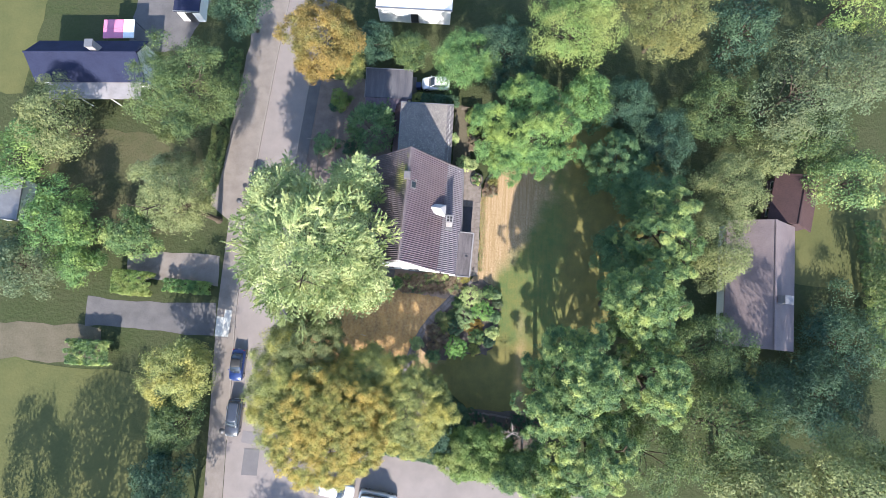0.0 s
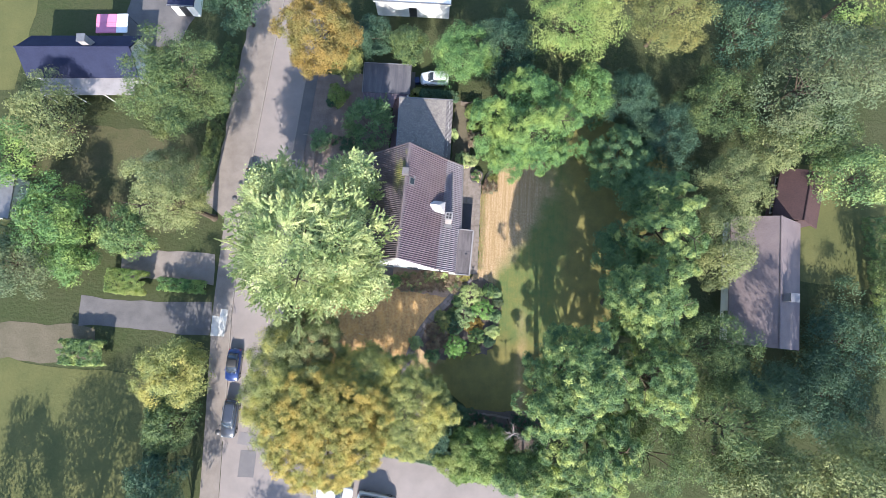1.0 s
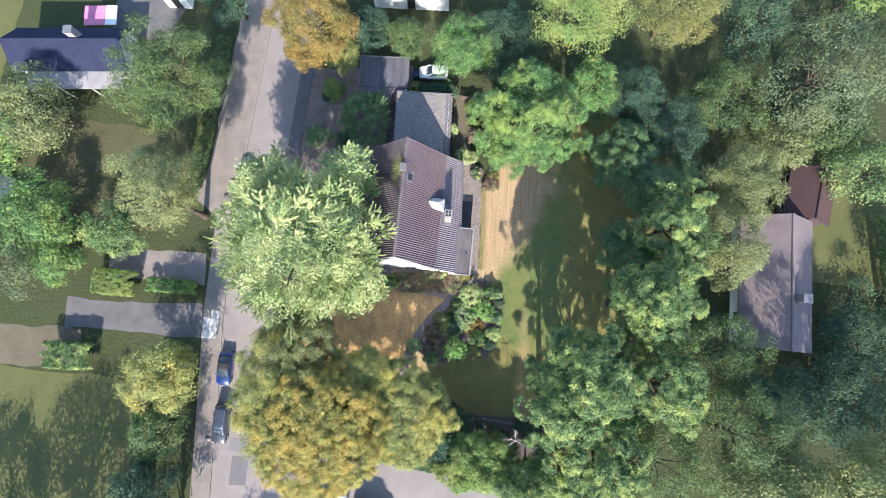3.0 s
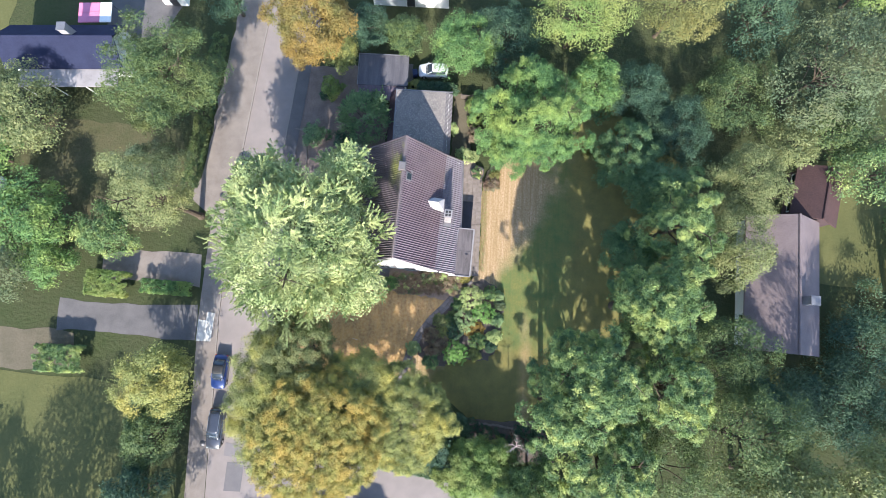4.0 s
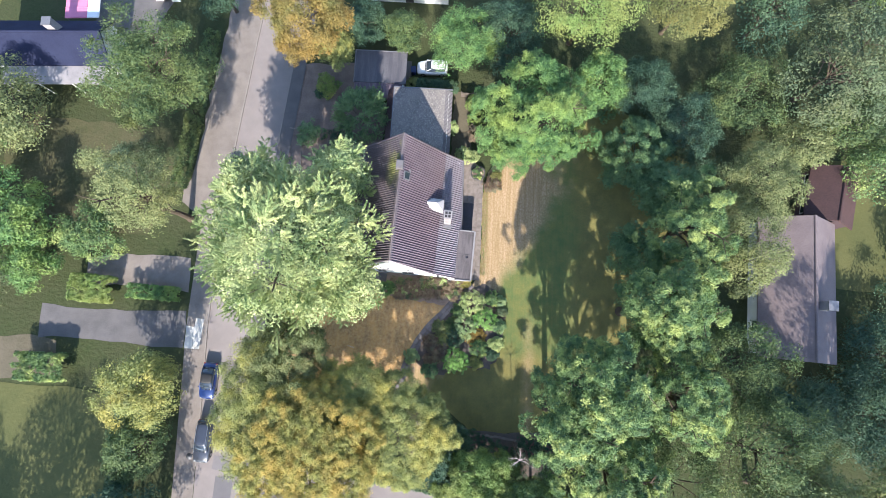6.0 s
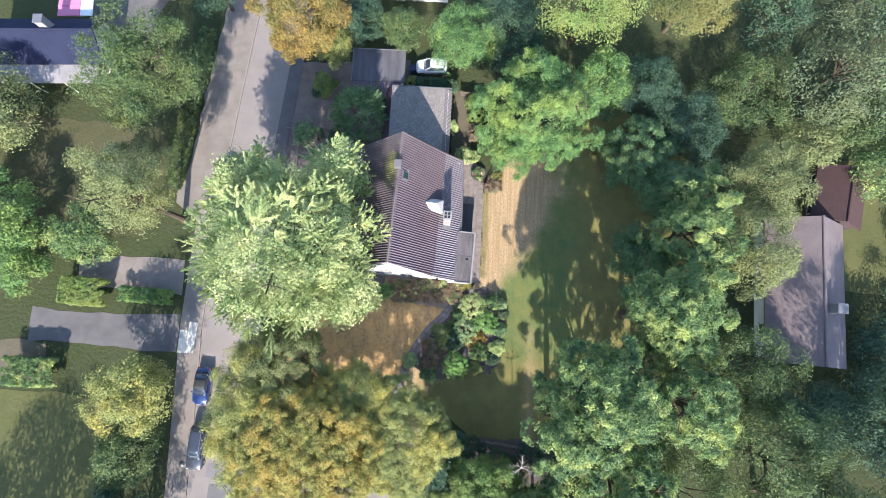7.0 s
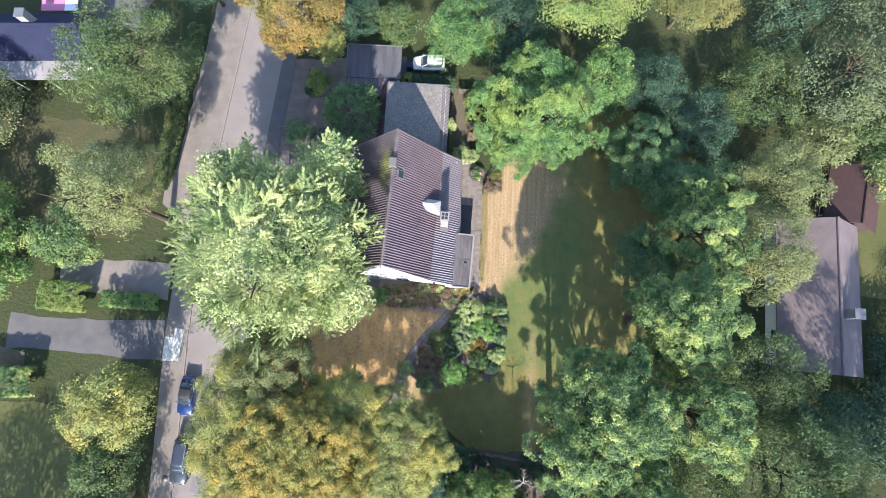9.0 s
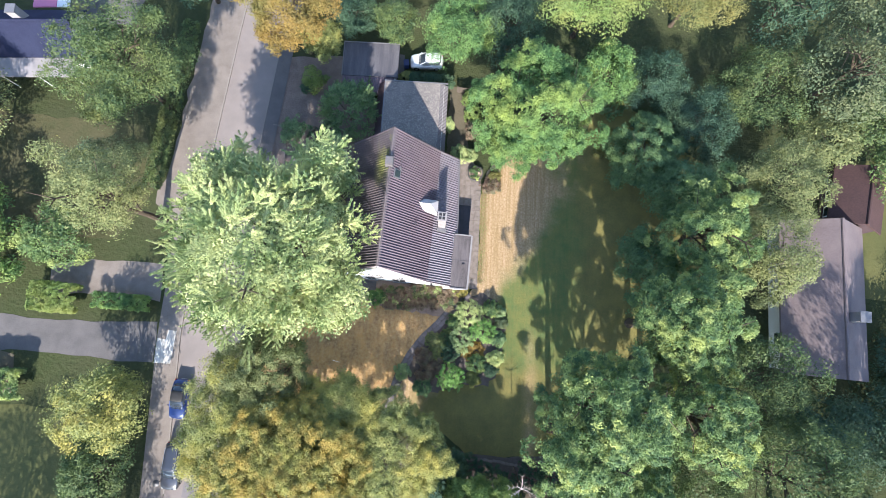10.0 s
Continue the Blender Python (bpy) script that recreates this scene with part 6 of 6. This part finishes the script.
def lay_flags():
    rng = np.random.default_rng(21)
    stones = [flag_mesh(rng, 0.61, 0.61, 0.05, FLAG) for _ in range(6)]
    dark_stones = [flag_mesh(rng, 0.6, 0.56, 0.045, FLAG_DARK) for _ in range(6)]
    terrace = empty("terrace", Matrix.Identity(4), "terrace of worn grey-brown flagstones along the house", "terrace", kind="structure")
    part("bedding", sheet([(2.0, 18.7), (3.6, 18.9), (4.7, 17.5), (4.72, 5.0), (3.6, 4.6), (3.0, 10.0), (1.95, 10.4)], 0.026, 0.04, 22), STONE, terrace)
    for i in range(5):
        for j in range(25):
            x, y = 2.25 + i * 0.57, 4.9 + j * 0.57
            if (y < 10.2 and x < 3.75) or x > 4.6 or (y > 16.8 and x > 3.4):
                continue
            s = new("flagstone", stones[rng.integers(6)])
            s.parent = terrace
            s.matrix_world = pose(x + rng.normal() * 0.012, y + rng.normal() * 0.012, 0.022 + rng.uniform(0, 0.012), rng.normal() * 0.6, rng.normal() * 0.6, rng.normal() * 3.5 + 90 * rng.integers(4))
    path = empty("garden_path", Matrix.Identity(4), "curving garden path of dark flagstones", "path", kind="structure")
    way = [(3.9, 4.2), (2.4, 2.5), (0.9, 0.7), (-0.5, -0.7), (-1.7, -2.4), (-2.8, -4.6), (-3.4, -6.6), (-3.7, -8.6)]
    part("bedding", ribbon(way, 0.46, 0.034), surface("path_bed", (0.17, 0.14, 0.13), (0.12, 0.098, 0.09), 1.5, (0.22, 0.19, 0.175), 8.0), path)
    pale = bpy.data.meshes.new("edge_stone")
    bm = boxes(((-0.16, -0.12, 0), (0.16, 0.12, 0.12)), bevel=0.05)
    bm.to_mesh(pale)
    bm.free()
    pale.materials.append(CONCRETE)
    for (x0, y0), (x1, y1) in zip(way, way[1:]):
        d = math.hypot(x1 - x0, y1 - y0)
        a = math.degrees(math.atan2(y1 - y0, x1 - x0))
        n = int(d / 0.58)
        for k in range(n):
            t = (k + 0.5) / n
            nx, ny = -(y1 - y0) / d, (x1 - x0) / d
            for o in (-0.2, 0.22):
                s = new("flagstone", dark_stones[rng.integers(6)])
                s.parent = path
                s.matrix_world = pose(x0 + (x1 - x0) * t + nx * o + rng.normal() * 0.04, y0 + (y1 - y0) * t + ny * o + rng.normal() * 0.04, 0.02 + rng.uniform(0, 0.012), rng.normal(), rng.normal(), a + rng.normal() * 6) @ Matrix.Diagonal((rng.uniform(0.9, 1.06), rng.uniform(0.62, 0.8), 1, 1))
            if rng.uniform() < 0.2:
                s = new("edge_stone", pale)
                s.parent = path
                s.matrix_world = pose(x0 + (x1 - x0) * t - nx * 0.56, y0 + (y1 - y0) * t - ny * 0.56, 0.02, 0, 0, rng.uniform(0, 180))


lay_flags()


def planter():
    """Round dark-rimmed planter with low plants and a pale stone."""
    p = empty("round_planter", Matrix.Translation((4.15, 17.3, 0.0)), "round dark-rimmed planter with low green plants", "planter")
    bm = bmesh.new()
    n = 28
    for r0, r1, z0, z1 in ((0.74, 0.86, 0.0, 0.42),):
        ring = [[bm.verts.new((r * math.cos(i * math.tau / n), r * math.sin(i * math.tau / n), z)) for i in range(n)] for r, z in ((r1, z0), (r1, z1), (r0, z1), (r0, z0 + 0.25))]
        for a, b in zip(ring, ring[1:]):
            for i in range(n):
                bm.faces.new((a[i], a[(i + 1) % n], b[(i + 1) % n], b[i]))
    part("rim", bm, surface("dark_stone_rim", (0.10, 0.095, 0.09), (0.07, 0.07, 0.065), 2.0), p)
    bm = bmesh.new()
    rod(bm, (0, 0, 0.2), (0, 0, 0.3), 0.75, 0.75, 24)
    part("soil", bm, BROWN_EARTH, p)
    bm = bmesh.new()
    bmesh.ops.create_icosphere(bm, subdivisions=2, radius=0.2, matrix=Matrix.Translation((0.32, 0.05, 0.38)) @ Matrix.Diagonal((1.3, 1.0, 0.7, 1)))
    part("stone", bm, surface("peach_stone", (0.5, 0.36, 0.27), (0.42, 0.3, 0.23), 3.0), p, "peach-coloured stone", True)


planter()
shrub(4.05, 17.2, 0.5, 0.6, 0.65, L_GREEN, "low green plants in the round planter", 20, 40, 0.12, 0.2, 0.1, 401, z=0.28)


def grass():
    """Blades of the mown lawn where the sun falls on it, and a greener fringe along the terrace."""
    rng = np.random.default_rng(9)
    n = 24000
    p = np.stack([rng.uniform(4.9, 13.0, n), rng.uniform(-6.0, 17.6, n), np.full(n, 0.02)], 1)
    ok = ~((p[:, 0] < 8.0) & (p[:, 1] < 4.3)) & ~((p[:, 0] < 6.6) & (p[:, 1] > 16.2))
    p = p[ok]
    k = len(p)
    ax = unit(np.stack([rng.normal(size=k) * 0.55, rng.normal(size=k) * 0.55, np.full(k, 0.8)], 1))
    nrm = unit(np.cross(ax, rng.normal(size=(k, 3))))
    L = rng.uniform(0.035, 0.075, k)
    me = leaf_mesh("lawn_grass", p, ax, nrm, L, L * 0.35)
    me.materials.append(LAWN)
    tagged(new("lawn_grass", me), "short blades of half-parched lawn grass", "grass", kind="stuff")
    n = 5500
    p = np.stack([5.1 + rng.normal(size=n) * 0.27, rng.uniform(5.2, 15.6, n), np.full(n, 0.02)], 1)
    ax = unit(np.stack([rng.normal(size=n) * 0.5, rng.normal(size=n) * 0.5, np.full(n, 0.8)], 1))
    nrm = unit(np.cross(ax, rng.normal(size=(n, 3))))
    L = rng.uniform(0.05, 0.11, n)
    me = leaf_mesh("edge_grass", p, ax, nrm, L, L * 0.3)
    me.materials.append(L_LIME)
    tagged(new("edge_grass", me), "green unmown grass fringe along the terrace", "grass", kind="stuff")


grass()


# ---- small things about the garden ----
def edge_row():
    """Weathered edging stones along the curved south end of the lawn."""
    root = empty("lawn_edging", Matrix.Identity(4), "curved row of weathered stones at the lawn's south end", "edging", kind="structure")
    rng = np.random.default_rng(31)
    me = bpy.data.meshes.new("edge_stone")
    bm = boxes(((-0.21, -0.13, -0.04), (0.21, 0.13, 0.09)), bevel=0.03)
    bm.to_mesh(me)
    bm.free()
    me.materials.append(FLAG)
    for i in range(19):
        x = 2.4 + i * 0.44
        y = -12.35 - 0.028 * (x - 5.6) ** 2 + rng.normal() * 0.03
        ob = new("edge_stone", me)
        ob.parent = root
        ob.matrix_world = pose(x, y, 0.02, rng.normal() * 2, rng.normal() * 2, -math.degrees(math.atan(0.056 * (x - 5.6))) + rng.normal() * 5)


def garden_hose():
    ob = empty("garden_hose", Matrix.Identity(4), "pale grey garden hose lying on the dark paving", "hose")
    pts = [Vector((-8.9 + 2.1 * math.sin(a), 3.55 + 1.05 * math.cos(a), 0.10)) for a in np.linspace(-0.2, 1.75, 22)]
    bm = bmesh.new()
    for p, q in zip(pts, pts[1:]):
        rod(bm, p, q, 0.025, 0.025, 6)
    part("tube", bm, paint("pale_hose", (0.42, 0.40, 0.37), 0.5), ob)
    bm = bmesh.new()
    rod(bm, pts[-1], pts[-1] + Vector((0.05, -0.22, 0.0)), 0.035, 0.02, 8)
    part("nozzle", bm, DARK_METAL, ob)


def low_fence():
    """A weathered board fence across the side path."""
    wood = surface("weathered_boards", (0.13, 0.105, 0.088), (0.09, 0.074, 0.062), 2.0, (0.17, 0.14, 0.12), 9.0, 0.9, 0.15, 0.3, 0.01)
    f = empty("garden_fence", pose(1.75, 26.9, 0, 0, 0, -2), "low weathered board fence across the side path", "fence")
    for i in range(3):
        part("post", boxes(((i * 1.35 - 0.05, -0.05, -0.1), (i * 1.35 + 0.05, 0.05, 1.35)), bevel=0.01), wood, f)
    for i in range(18):
        part("board", boxes(((0.06 + i * 0.148, -0.085, 0.06), (0.185 + i * 0.148, -0.06, 1.24)), bevel=0.005), wood, f)
    for z in (0.3, 1.0):
        part("rail", boxes(((0.0, -0.058, z), (2.7, -0.02, z + 0.09)), bevel=0.006), wood, f)


def wheelie_bin():
    blue = paint("dark_blue_plastic", (0.02, 0.035, 0.12), 0.5)
    b = empty("wheelie_bin", pose(-4.15, 29.6, 0, 0, 0, 8), "dark blue wheeled rubbish bin beside the garage", "bin")
    bm = bmesh.new()
    loft(bm, [[(-0.24, -0.27, 0.08), (0.24, -0.27, 0.08), (0.24, 0.25, 0.08), (-0.24, 0.25, 0.08)], [(-0.29, -0.33, 0.98), (0.29, -0.33, 0.98), (0.29, 0.33, 0.98), (-0.29, 0.33, 0.98)]])
    part("body", bm, blue, b)
    lid = part("lid", boxes(((-0.31, -0.36, 0.985), (0.31, 0.37, 1.05)), bevel=0.025), blue, b)
    part("handle", boxes(((-0.26, 0.37, 0.97), (0.26, 0.42, 1.01)), bevel=0.012), blue, lid)
    for x in (-0.24, 0.24):
        bm = bmesh.new()
        rod(bm, (x - 0.03, 0.26, 0.1), (x + 0.03, 0.26, 0.1), 0.1, 0.1, 14)
        part("wheel", bm, RUBBER, b)


edge_row()
garden_hose()
low_fence()
wheelie_bin()
